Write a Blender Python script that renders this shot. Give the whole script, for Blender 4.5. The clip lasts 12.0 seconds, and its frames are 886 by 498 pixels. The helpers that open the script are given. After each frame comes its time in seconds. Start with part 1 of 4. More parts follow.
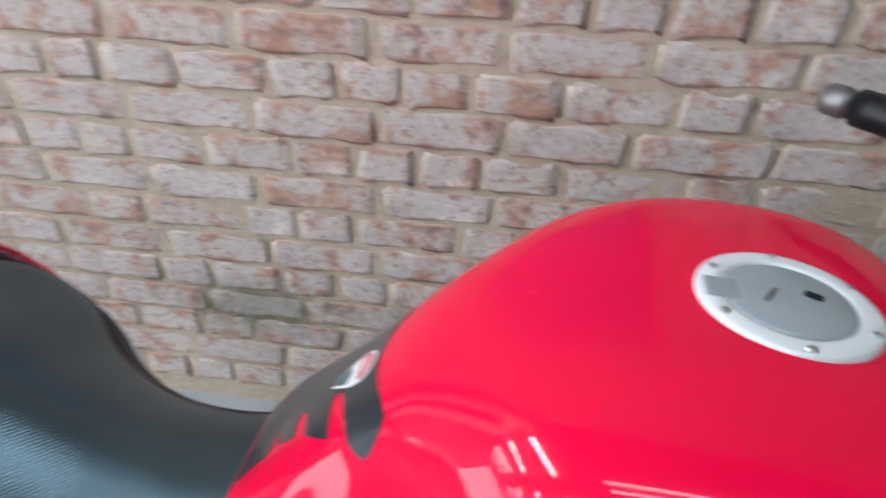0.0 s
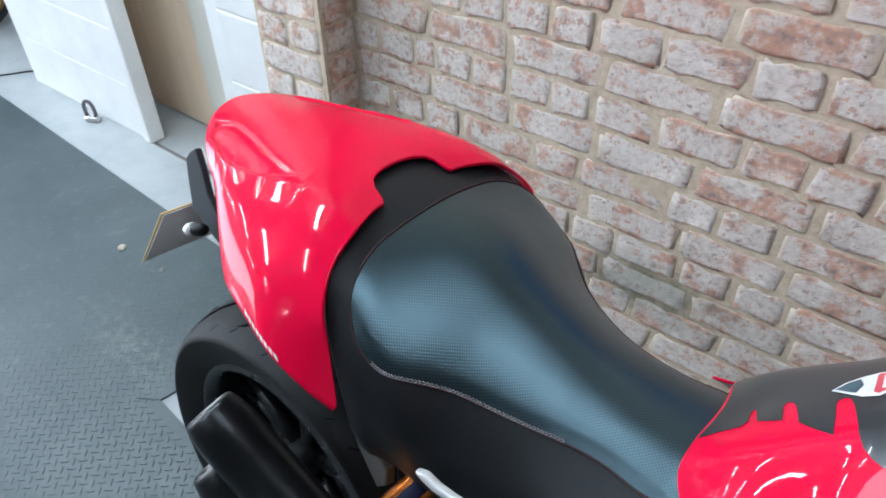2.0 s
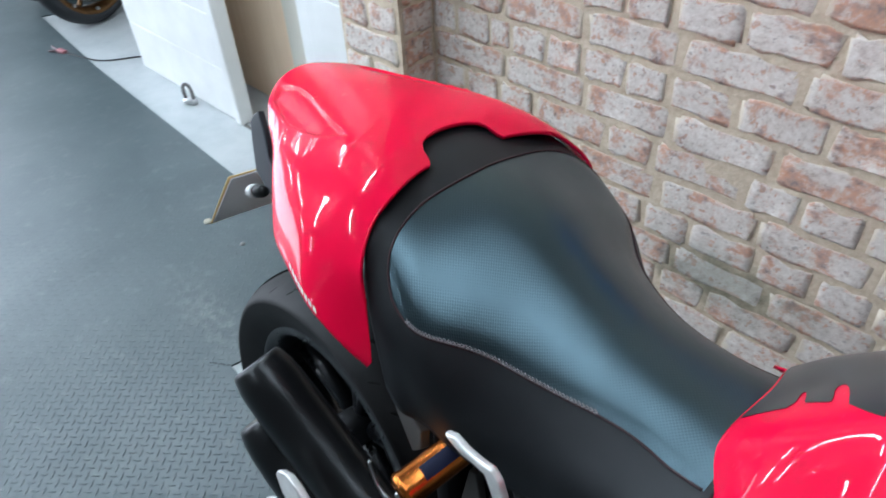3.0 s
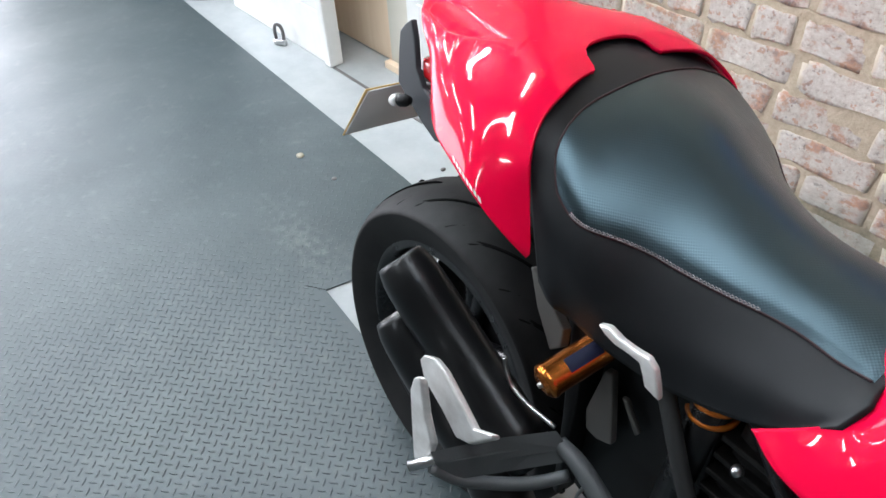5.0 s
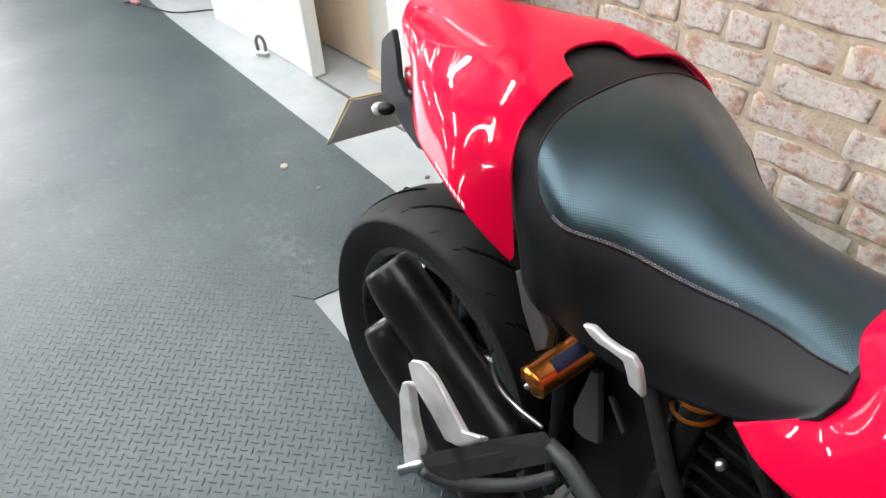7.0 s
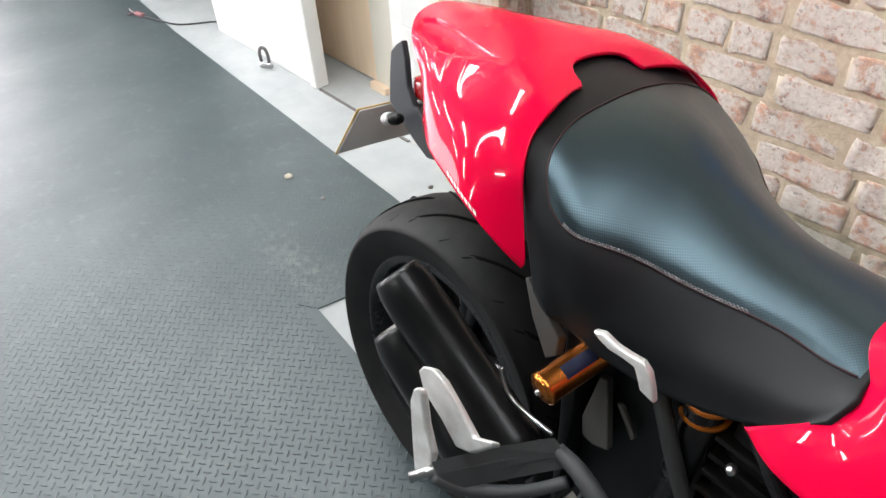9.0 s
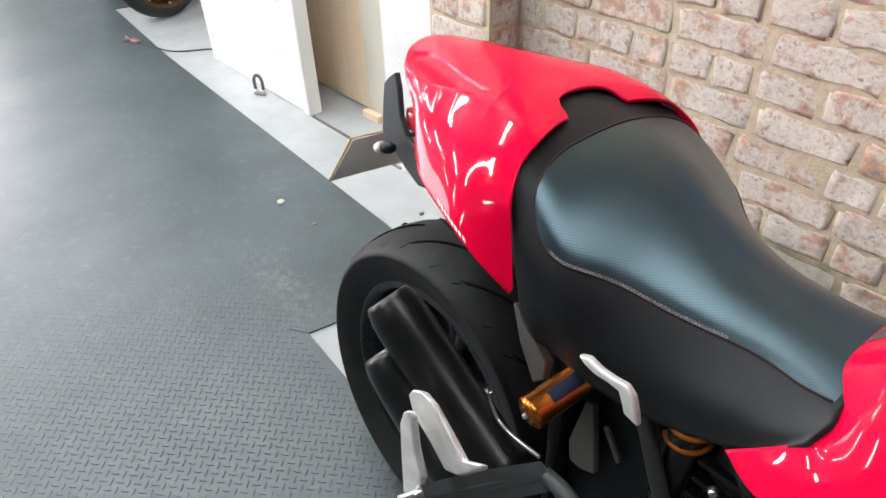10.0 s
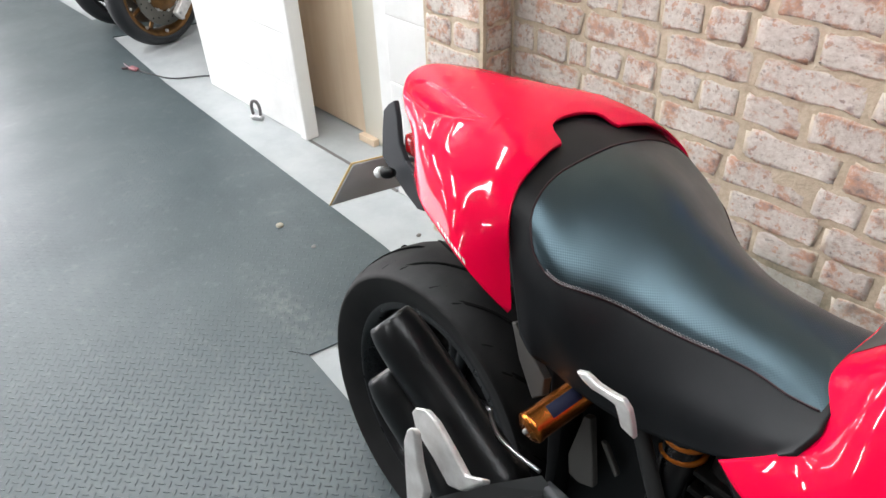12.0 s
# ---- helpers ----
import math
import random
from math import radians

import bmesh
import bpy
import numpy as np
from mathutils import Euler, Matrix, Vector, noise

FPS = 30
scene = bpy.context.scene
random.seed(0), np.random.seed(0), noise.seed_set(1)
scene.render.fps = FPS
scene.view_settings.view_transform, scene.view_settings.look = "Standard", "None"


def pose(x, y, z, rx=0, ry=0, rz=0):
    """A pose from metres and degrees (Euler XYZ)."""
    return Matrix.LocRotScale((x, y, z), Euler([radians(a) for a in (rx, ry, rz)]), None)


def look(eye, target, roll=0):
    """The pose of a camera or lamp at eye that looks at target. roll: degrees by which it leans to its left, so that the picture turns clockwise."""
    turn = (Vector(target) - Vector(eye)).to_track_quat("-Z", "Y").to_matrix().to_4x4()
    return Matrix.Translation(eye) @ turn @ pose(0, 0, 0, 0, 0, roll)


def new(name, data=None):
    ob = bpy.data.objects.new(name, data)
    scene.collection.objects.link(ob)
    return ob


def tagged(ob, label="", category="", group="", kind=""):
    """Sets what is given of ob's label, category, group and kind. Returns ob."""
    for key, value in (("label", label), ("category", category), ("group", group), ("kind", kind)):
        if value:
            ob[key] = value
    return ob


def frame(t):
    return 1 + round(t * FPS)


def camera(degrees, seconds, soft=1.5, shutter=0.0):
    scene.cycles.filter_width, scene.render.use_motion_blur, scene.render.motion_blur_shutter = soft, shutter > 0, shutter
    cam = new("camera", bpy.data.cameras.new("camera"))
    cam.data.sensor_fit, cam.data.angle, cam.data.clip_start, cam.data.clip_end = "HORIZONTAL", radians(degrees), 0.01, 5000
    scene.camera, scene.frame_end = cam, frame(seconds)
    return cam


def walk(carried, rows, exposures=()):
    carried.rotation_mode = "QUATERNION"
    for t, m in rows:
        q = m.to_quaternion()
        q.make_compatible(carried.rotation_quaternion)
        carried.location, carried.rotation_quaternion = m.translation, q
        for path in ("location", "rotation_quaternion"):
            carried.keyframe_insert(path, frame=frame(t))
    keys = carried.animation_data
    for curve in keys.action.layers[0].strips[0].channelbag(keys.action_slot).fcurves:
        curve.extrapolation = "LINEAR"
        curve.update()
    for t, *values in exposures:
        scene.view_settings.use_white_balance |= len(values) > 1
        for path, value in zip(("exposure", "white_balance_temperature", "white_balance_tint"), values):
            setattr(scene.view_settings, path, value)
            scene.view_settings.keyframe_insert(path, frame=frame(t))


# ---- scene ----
cam = camera(65.8, 12.0, shutter=0.5)
PATH = [
    (0, (0.544, -1.003, 1.326), (0.383, 0.550, 0.077), 2.3),
    (0.5, (0.478, -1.058, 1.341), (-0.024, 0.461, 0.143), 0.4),
    (1, (0.437, -1.085, 1.343), (-0.275, 0.353, 0.149), -0.4),
    (1.5, (0.399, -1.128, 1.347), (-0.482, 0.179, 0.119), 0.4),
    (2, (0.379, -1.147, 1.356), (-0.555, 0.062, 0.066), -0.3),
    (2.5, (0.382, -1.136, 1.341), (-0.641, -0.005, 0.047), -1.7),
    (3, (0.430, -1.130, 1.318), (-0.696, -0.089, 0.034), -3.7),
    (3.5, (0.459, -1.145, 1.296), (-0.769, -0.262, -0.012), -4.7),
    (3.7, (0.461, -1.164, 1.297), (-0.752, -0.288, -0.029), -2.9),
    (5.3, (0.391, -1.291, 1.275), (-0.776, -0.372, -0.064), -2.9),
    (5.5, (0.394, -1.288, 1.282), (-0.776, -0.354, -0.044), -2.5),
    (6, (0.396, -1.286, 1.277), (-0.768, -0.364, -0.062), -3.2),
    (6.5, (0.394, -1.288, 1.272), (-0.784, -0.387, -0.07), -4.0),
    (7, (0.407, -1.29, 1.282), (-0.75, -0.336, -0.04), -3.1),
    (9, (0.404, -1.308, 1.286), (-0.765, -0.336, -0.013), -3.0),
    (9.5, (0.417, -1.31, 1.302), (-0.757, -0.308, 0.03), -1.6),
    (10, (0.418, -1.319, 1.301), (-0.768, -0.293, 0.059), -1.9),
    (10.5, (0.417, -1.327, 1.31), (-0.762, -0.27, 0.088), -1.2),
    (11, (0.413, -1.331, 1.306), (-0.789, -0.291, 0.092), -2.2),
    (11.5, (0.43, -1.339, 1.327), (-0.764, -0.268, 0.133), -1.6),
    (12, (0.432, -1.34, 1.322), (-0.77, -0.278, 0.127), -2.3),
]
# the clip's camera starts a little bluer and settles
TONE = [(0.0, -0.40, 5800, 9), (0.5, -0.09, 5650, 7), (1.5, -0.27, 5550, 5), (3.5, -0.22, 5560, 5), (5.5, 0.04, 6250, 10), (7.0, 0.07, 6450, 10), (9.0, 0.07, 6560, 11), (12.0, -0.04, 6480, 11)]
walk(cam, [(t, look(eye, target, roll)) for t, eye, target, roll in PATH], TONE)

# ---- light ----
world = bpy.data.worlds.new("world")
scene.world = world
world.use_nodes = True
sky = world.node_tree.nodes.new("ShaderNodeTexSky")
sky.sky_type, sky.sun_disc, sky.sun_elevation, sky.sun_rotation = "NISHITA", False, radians(40), radians(150)
world.node_tree.links.new(sky.outputs[0], world.node_tree.nodes["Background"].inputs[0])
world.node_tree.nodes["Background"].inputs[1].default_value = 0.12
# added area lamp for daylight from the west, in an unseen doorway opening
day = bpy.data.lights.new("west_fill_daylight", "AREA")
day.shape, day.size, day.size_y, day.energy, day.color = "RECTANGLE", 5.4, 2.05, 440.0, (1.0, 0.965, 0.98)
new("west_fill_daylight", day).matrix_world = look((-7.02, -3.25, 1.05), (0, -3.25, 1.05))
scene.view_settings.exposure = 0.0


# ---- materials ----
def mat(name, color, rough=0.5, metal=0.0, coat=0.0, spec=0.5):
    m = bpy.data.materials.new(name)
    m.use_nodes = True
    b = m.node_tree.nodes["Principled BSDF"]
    b.inputs["Base Color"].default_value = (*color, 1)
    b.inputs["Roughness"].default_value = rough
    b.inputs["Metallic"].default_value = metal
    b.inputs["Coat Weight"].default_value = coat
    b.inputs["Coat Roughness"].default_value = 0.02
    b.inputs["Specular IOR Level"].default_value = spec
    return m


def node(m, kind, **inputs):
    n = m.node_tree.nodes.new(kind)
    for key, value in inputs.items():
        n.inputs[key.replace("_", " ")].default_value = value
    return n


def wire(m, a, b):
    m.node_tree.links.new(a, b)


def coords(m):
    return node(m, "ShaderNodeTexCoord").outputs["Object"]


def noise_out(m, scale, detail=4.0, rough=0.55, vector=None):
    n = node(m, "ShaderNodeTexNoise", Scale=scale, Detail=detail, Roughness=rough)
    wire(m, vector or coords(m), n.inputs["Vector"])
    return n.outputs["Fac"]


def ramp(m, fac, stops):
    n = node(m, "ShaderNodeValToRGB")
    e = n.color_ramp.elements
    while len(e) < len(stops):
        e.new(0.5)
    for el, (p, c) in zip(e, stops):
        el.position, el.color = p, (*c, 1) if len(c) == 3 else c
    wire(m, fac, n.inputs[0])
    return n.outputs[0]


def grey(v):
    return (v, v, v)


def mix(m, fac, a, b, how="MIX"):
    n = m.node_tree.nodes.new("ShaderNodeMix")
    n.data_type, n.blend_type = "RGBA", how
    for i, v in ((0, fac), (6, a), (7, b)):
        if isinstance(v, (int, float)):
            n.inputs[i].default_value = v
        elif isinstance(v, tuple):
            n.inputs[i].default_value = (*v, 1)
        else:
            wire(m, v, n.inputs[i])
    return n.outputs[2]


def bsdf(m):
    return m.node_tree.nodes["Principled BSDF"]


def bump(m, height, strength=0.3, distance=0.002):
    n = node(m, "ShaderNodeBump", Strength=strength, Distance=distance)
    wire(m, height, n.inputs["Height"])
    wire(m, n.outputs[0], bsdf(m).inputs["Normal"])


RED = mat("gloss_red_paint", (0.75, 0.0012, 0.042), 0.2, 0, 0.45, 0.03)
n1 = noise_out(RED, 60.0, 3.0)
wire(RED, ramp(RED, n1, [(0.3, grey(0.16)), (0.8, grey(0.3))]), bsdf(RED).inputs["Roughness"])

LEATHER = mat("seat_vinyl", (0.01, 0.011, 0.0125), 0.5, spec=0.3)
n1 = noise_out(LEATHER, 900.0, 2.0)
bump(LEATHER, n1, 0.12, 0.0004)
wire(LEATHER, ramp(LEATHER, noise_out(LEATHER, 14.0, 5.0), [(0.3, (0.008, 0.009, 0.0103)), (0.75, (0.012, 0.0132, 0.015))]), bsdf(LEATHER).inputs["Base Color"])

PANEL = mat("seat_panel_vinyl", (0.006, 0.009, 0.011), 0.3, spec=0.95)
bsdf(PANEL).inputs["Specular Tint"].default_value = (0.60, 0.87, 1.0, 1)
sep = node(PANEL, "ShaderNodeSeparateXYZ")
wire(PANEL, node(PANEL, "ShaderNodeTexCoord").outputs["UV"], sep.inputs[0])
waves = []
for axis in (0, 1):
    mul = node(PANEL, "ShaderNodeMath")
    mul.operation = "MULTIPLY"
    mul.inputs[1].default_value = 2 * math.pi / 0.0042
    wire(PANEL, sep.outputs[axis], mul.inputs[0])
    sn = node(PANEL, "ShaderNodeMath")
    sn.operation = "SINE"
    wire(PANEL, mul.outputs[0], sn.inputs[0])
    waves.append(sn.outputs[0])
prod = node(PANEL, "ShaderNodeMath")
prod.operation = "MULTIPLY"
wire(PANEL, waves[0], prod.inputs[0])
wire(PANEL, waves[1], prod.inputs[1])
bump(PANEL, prod.outputs[0], 0.14, 0.0007)
bsdf(PANEL).inputs["IOR"].default_value = 1.65
wire(PANEL, ramp(PANEL, noise_out(PANEL, 40.0, 3.0), [(0.3, grey(0.28)), (0.75, grey(0.33))]), bsdf(PANEL).inputs["Roughness"])

BLACK = mat("black_plastic", (0.006, 0.006, 0.0065), 0.45, spec=0.3)
bump(BLACK, noise_out(BLACK, 700.0, 2.0), 0.2, 0.0005)
DARKMETAL = mat("dark_engine_metal", (0.03, 0.028, 0.027), 0.4, 0.6)
wire(DARKMETAL, ramp(DARKMETAL, noise_out(DARKMETAL, 25.0, 5.0), [(0.3, (0.008, 0.0075, 0.0075)), (0.8, (0.035, 0.032, 0.03))]), bsdf(DARKMETAL).inputs["Base Color"])
GLOSSBLACK = mat("black_metal", (0.006, 0.006, 0.007), 0.3, 0.0, 0.0)
wire(GLOSSBLACK, ramp(GLOSSBLACK, noise_out(GLOSSBLACK, 30.0, 4.0), [(0.3, grey(0.24)), (0.8, grey(0.4))]), bsdf(GLOSSBLACK).inputs["Roughness"])
RUBBER = mat("tyre_rubber", (0.025, 0.025, 0.026), 0.62, spec=0.28)
wire(RUBBER, ramp(RUBBER, noise_out(RUBBER, 18.0, 6.0), [(0.3, (0.005, 0.005, 0.0052)), (0.75, (0.012, 0.0118, 0.0115))]), bsdf(RUBBER).inputs["Base Color"])
bump(RUBBER, noise_out(RUBBER, 300.0, 3.0), 0.2, 0.0008)
TREAD = mat("worn_tread_rubber", (0.035, 0.035, 0.035), 0.66, spec=0.28)
wire(TREAD, ramp(TREAD, noise_out(TREAD, 20.0, 6.0), [(0.3, (0.007, 0.007, 0.0072)), (0.75, (0.017, 0.0168, 0.0162))]), bsdf(TREAD).inputs["Base Color"])
bump(TREAD, noise_out(TREAD, 300.0, 3.0), 0.25, 0.0008)
GROOVE = mat("tread_groove", (0.004, 0.004, 0.004), 0.9, spec=0.1)
PEGGREY = mat("grey_peg_rubber", (0.065, 0.07, 0.072), 0.45)
bump(PEGGREY, noise_out(PEGGREY, 250.0, 3.0), 0.3, 0.0008)
ALU = mat("cast_aluminium", (0.62, 0.6, 0.57), 0.36, 0.4)
wire(ALU, ramp(ALU, noise_out(ALU, 40.0, 6.0), [(0.3, (0.66, 0.64, 0.61)), (0.7, (0.86, 0.85, 0.83))]), bsdf(ALU).inputs["Base Color"])
wire(ALU, ramp(ALU, noise_out(ALU, 90.0, 3.0), [(0.3, grey(0.28)), (0.8, grey(0.5))]), bsdf(ALU).inputs["Roughness"])
GREYMETAL = mat("grey_metal", (0.2, 0.19, 0.18), 0.45, 0.7)
GOLD = mat("copper_anodised", (0.74, 0.25, 0.05), 0.27, 1.0)
wire(GOLD, ramp(GOLD, noise_out(GOLD, 50.0, 4.0), [(0.3, (0.56, 0.17, 0.03)), (0.75, (0.68, 0.23, 0.05))]), bsdf(GOLD).inputs["Base Color"])
SATIN = mat("satin_black_steel", (0.006, 0.0065, 0.007), 0.34, spec=0.42)
wire(SATIN, ramp(SATIN, noise_out(SATIN, 12.0, 3.0), [(0.3, grey(0.3)), (0.8, grey(0.37))]), bsdf(SATIN).inputs["Roughness"])
INNERGREY = mat("dull_inner_plastic", (0.09, 0.086, 0.08), 0.45)
bump(INNERGREY, noise_out(INNERGREY, 200.0, 3.0), 0.2, 0.0006)
SPRING = mat("orange_spring", (0.62, 0.17, 0.012), 0.35, 0.2)
DECALBLUE = mat("dark_blue_decal", (0.012, 0.015, 0.04), 0.6, 0.0, 0.0, 0.2)
STEEL = mat("steel", (0.55, 0.55, 0.55), 0.28, 1.0)
PADDARK = mat("tank_pad", (0.02, 0.023, 0.027), 0.28, 0.0, 0.4)
WHITEDECAL = mat("white_decal", (0.75, 0.74, 0.72), 0.4)
REDDECAL = mat("red_decal", (0.55, 0.06, 0.08), 0.4)
TEALDECAL = mat("dark_teal_decal", (0.06, 0.1, 0.12), 0.4)
THREAD = mat("grey_thread", (0.26, 0.245, 0.25), 0.8)
REDTHREAD = mat("dark_red_piping", (0.03, 0.009, 0.011), 0.6)

BRICK = mat("whitewashed_brick", (0.5, 0.42, 0.37), 0.92)
info = node(BRICK, "ShaderNodeObjectInfo")
add = node(BRICK, "ShaderNodeVectorMath")
scl = node(BRICK, "ShaderNodeVectorMath")
scl.operation = "SCALE"
scl.inputs[0].default_value = (31.0, 17.0, 23.0)
wire(BRICK, info.outputs["Random"], scl.inputs["Scale"])
wire(BRICK, coords(BRICK), add.inputs[0])
wire(BRICK, scl.outputs[0], add.inputs[1])
vec = add.outputs[0]
sepz = node(BRICK, "ShaderNodeSeparateXYZ")
wire(BRICK, coords(BRICK), sepz.inputs[0])
rimz = ramp(BRICK, sepz.outputs[2], [(0.0, grey(0.09)), (0.012, grey(0.0)), (0.05, grey(0.0)), (0.064, grey(0.07))])
big = node(BRICK, "ShaderNodeMath")
wire(BRICK, noise_out(BRICK, 17.0, 7.0, 0.66, vec), big.inputs[0])
wire(BRICK, rimz, big.inputs[1])
own = node(BRICK, "ShaderNodeMath")  # some bricks have lost more of their whitewash
own.operation = "MULTIPLY_ADD"
own.inputs[1].default_value, own.inputs[2].default_value = 0.11, -0.05
wire(BRICK, info.outputs["Random"], own.inputs[0])
lost = node(BRICK, "ShaderNodeMath")
wire(BRICK, big.outputs[0], lost.inputs[0])
wire(BRICK, own.outputs[0], lost.inputs[1])
patch = ramp(BRICK, lost.outputs[0], [(0.52, grey(0.0)), (0.62, grey(0.85))])
fine = ramp(BRICK, noise_out(BRICK, 80.0, 6.0, 0.68, vec), [(0.3, (0.38, 0.31, 0.265)), (0.43, (0.57, 0.495, 0.435)), (0.66, (0.69, 0.63, 0.575))])
reds = ramp(BRICK, noise_out(BRICK, 48.0, 5.0, 0.62, vec), [(0.33, (0.22, 0.15, 0.135)), (0.43, (0.40, 0.235, 0.175)), (0.54, (0.53, 0.27, 0.165)), (0.62, (0.55, 0.40, 0.33)), (0.8, (0.62, 0.54, 0.48))])
body = mix(BRICK, patch, fine, reds)
flakes = ramp(BRICK, noise_out(BRICK, 58.0, 4.0, 0.6, vec), [(0.57, grey(0.0)), (0.63, grey(0.75))])
body = mix(BRICK, flakes, body, reds)
pits = ramp(BRICK, noise_out(BRICK, 70.0, 3.0, 0.5, vec), [(0.66, grey(0.0)), (0.71, grey(0.5))])
body = mix(BRICK, pits, body, (0.16, 0.13, 0.12))
# mortar smeared over the brick's ends and top edge
gen = node(BRICK, "ShaderNodeSeparateXYZ")
wire(BRICK, node(BRICK, "ShaderNodeTexCoord").outputs["Generated"], gen.inputs[0])
ends = ramp(BRICK, gen.outputs[0], [(0.0, grey(0.42)), (0.09, grey(0.0)), (0.91, grey(0.0)), (1.0, grey(0.42))])
brim = ramp(BRICK, gen.outputs[2], [(0.0, grey(0.15)), (0.1, grey(0.0)), (0.86, grey(0.0)), (1.0, grey(0.3))])
smear = node(BRICK, "ShaderNodeMath")
wire(BRICK, ends, smear.inputs[0])
wire(BRICK, brim, smear.inputs[1])
rough_edge = node(BRICK, "ShaderNodeMath")
wire(BRICK, smear.outputs[0], rough_edge.inputs[0])
wire(BRICK, noise_out(BRICK, 40.0, 5.0, 0.6, vec), rough_edge.inputs[1])


def moss_and_shade(m, strength):
    """Cover of a green patch low on the wall: moss and painted-in shade behind the bike, with a ragged edge."""
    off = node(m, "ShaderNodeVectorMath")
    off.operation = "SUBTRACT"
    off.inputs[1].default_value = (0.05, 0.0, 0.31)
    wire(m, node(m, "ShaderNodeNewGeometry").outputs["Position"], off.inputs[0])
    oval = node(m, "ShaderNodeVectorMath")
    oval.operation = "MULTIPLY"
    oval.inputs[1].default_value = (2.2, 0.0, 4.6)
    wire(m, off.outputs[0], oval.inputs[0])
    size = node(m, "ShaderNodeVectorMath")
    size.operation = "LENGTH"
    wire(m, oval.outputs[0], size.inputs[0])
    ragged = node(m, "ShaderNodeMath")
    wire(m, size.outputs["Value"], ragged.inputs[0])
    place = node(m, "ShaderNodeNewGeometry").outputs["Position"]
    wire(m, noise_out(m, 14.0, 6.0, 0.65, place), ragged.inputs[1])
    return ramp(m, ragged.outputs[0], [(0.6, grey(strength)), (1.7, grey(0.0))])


wire(BRICK, mix(BRICK, moss_and_shade(BRICK, 0.55), mix(BRICK, ramp(BRICK, rough_edge.outputs[0], [(0.66, grey(0.0)), (0.82, grey(0.9))]), body, (0.60, 0.51, 0.395)), (0.17, 0.185, 0.145)), bsdf(BRICK).inputs["Base Color"])
bump(BRICK, noise_out(BRICK, 130.0, 6.0, 0.65, vec), 0.6, 0.0022)

MORTAR = mat("mortar", (0.45, 0.38, 0.29), 0.95)
wire(MORTAR, mix(MORTAR, moss_and_shade(MORTAR, 0.8), ramp(MORTAR, noise_out(MORTAR, 45.0, 6.0, 0.65), [(0.3, (0.50, 0.395, 0.28)), (0.55, (0.61, 0.50, 0.37)), (0.8, (0.69, 0.59, 0.47))]), (0.10, 0.105, 0.065)), bsdf(MORTAR).inputs["Base Color"])
bump(MORTAR, noise_out(MORTAR, 160.0, 5.0), 0.7, 0.003)

WHITE = mat("white_paint", (0.8, 0.8, 0.78), 0.55)
wire(WHITE, ramp(WHITE, noise_out(WHITE, 6.0, 6.0), [(0.3, (0.72, 0.715, 0.69)), (0.7, (0.81, 0.805, 0.785))]), bsdf(WHITE).inputs["Base Color"])
bump(WHITE, noise_out(WHITE, 80.0, 4.0), 0.25, 0.002)
CEIL = mat("bare_ceiling_board", (0.3, 0.29, 0.27), 0.8)
wire(CEIL, ramp(CEIL, noise_out(CEIL, 3.0, 5.0), [(0.3, (0.18, 0.175, 0.165)), (0.7, (0.24, 0.235, 0.22))]), bsdf(CEIL).inputs["Base Color"])
CREAM = mat("cream_frame", (0.66, 0.62, 0.53), 0.5)

FLOOR = mat("grey_floor_paint", (0.5, 0.52, 0.52), 0.5)
wire(FLOOR, ramp(FLOOR, noise_out(FLOOR, 5.0, 8.0, 0.65), [(0.25, (0.33, 0.35, 0.355)), (0.55, (0.41, 0.43, 0.43)), (0.8, (0.46, 0.475, 0.47))]), bsdf(FLOOR).inputs["Base Color"])
bump(FLOOR, noise_out(FLOOR, 120.0, 5.0), 0.15, 0.002)

MAT = mat("rubber_mat", (0.07, 0.09, 0.095), 0.5, spec=0.6)
wear = ramp(MAT, noise_out(MAT, 1.6, 8.0, 0.62), [(0.3, (0.040, 0.058, 0.063)), (0.55, (0.064, 0.084, 0.088)), (0.85, (0.115, 0.130, 0.130))])
dust = ramp(MAT, noise_out(MAT, 22.0, 6.0, 0.7), [(0.55, grey(0.0)), (0.8, grey(0.25))])
# pale scuffed track beside the wheel
gap = node(MAT, "ShaderNodeVectorMath")
gap.operation = "SUBTRACT"
gap.inputs[1].default_value = (-1.0, -0.69, 0.006)
wire(MAT, coords(MAT), gap.inputs[0])
oval = node(MAT, "ShaderNodeVectorMath")
oval.operation = "MULTIPLY"
oval.inputs[1].default_value = (3.2, 12.0, 0.0)
wire(MAT, gap.outputs[0], oval.inputs[0])
far = node(MAT, "ShaderNodeVectorMath")
far.operation = "LENGTH"
wire(MAT, oval.outputs[0], far.inputs[0])
track = mix(MAT, 1.0, ramp(MAT, far.outputs["Value"], [(0.25, grey(1.0)), (1.0, grey(0.0))]), ramp(MAT, noise_out(MAT, 38.0, 6.0, 0.7), [(0.45, grey(0.0)), (0.7, grey(0.32))]), "MULTIPLY")
worn = mix(MAT, dust, wear, (0.25, 0.26, 0.25))
wire(MAT, mix(MAT, track, worn, (0.31, 0.32, 0.285)), bsdf(MAT).inputs["Base Color"])
wire(MAT, ramp(MAT, noise_out(MAT, 3.0, 6.0), [(0.3, grey(0.37)), (0.75, grey(0.5))]), bsdf(MAT).inputs["Roughness"])
bump(MAT, noise_out(MAT, 240.0, 4.0), 0.3, 0.0015)

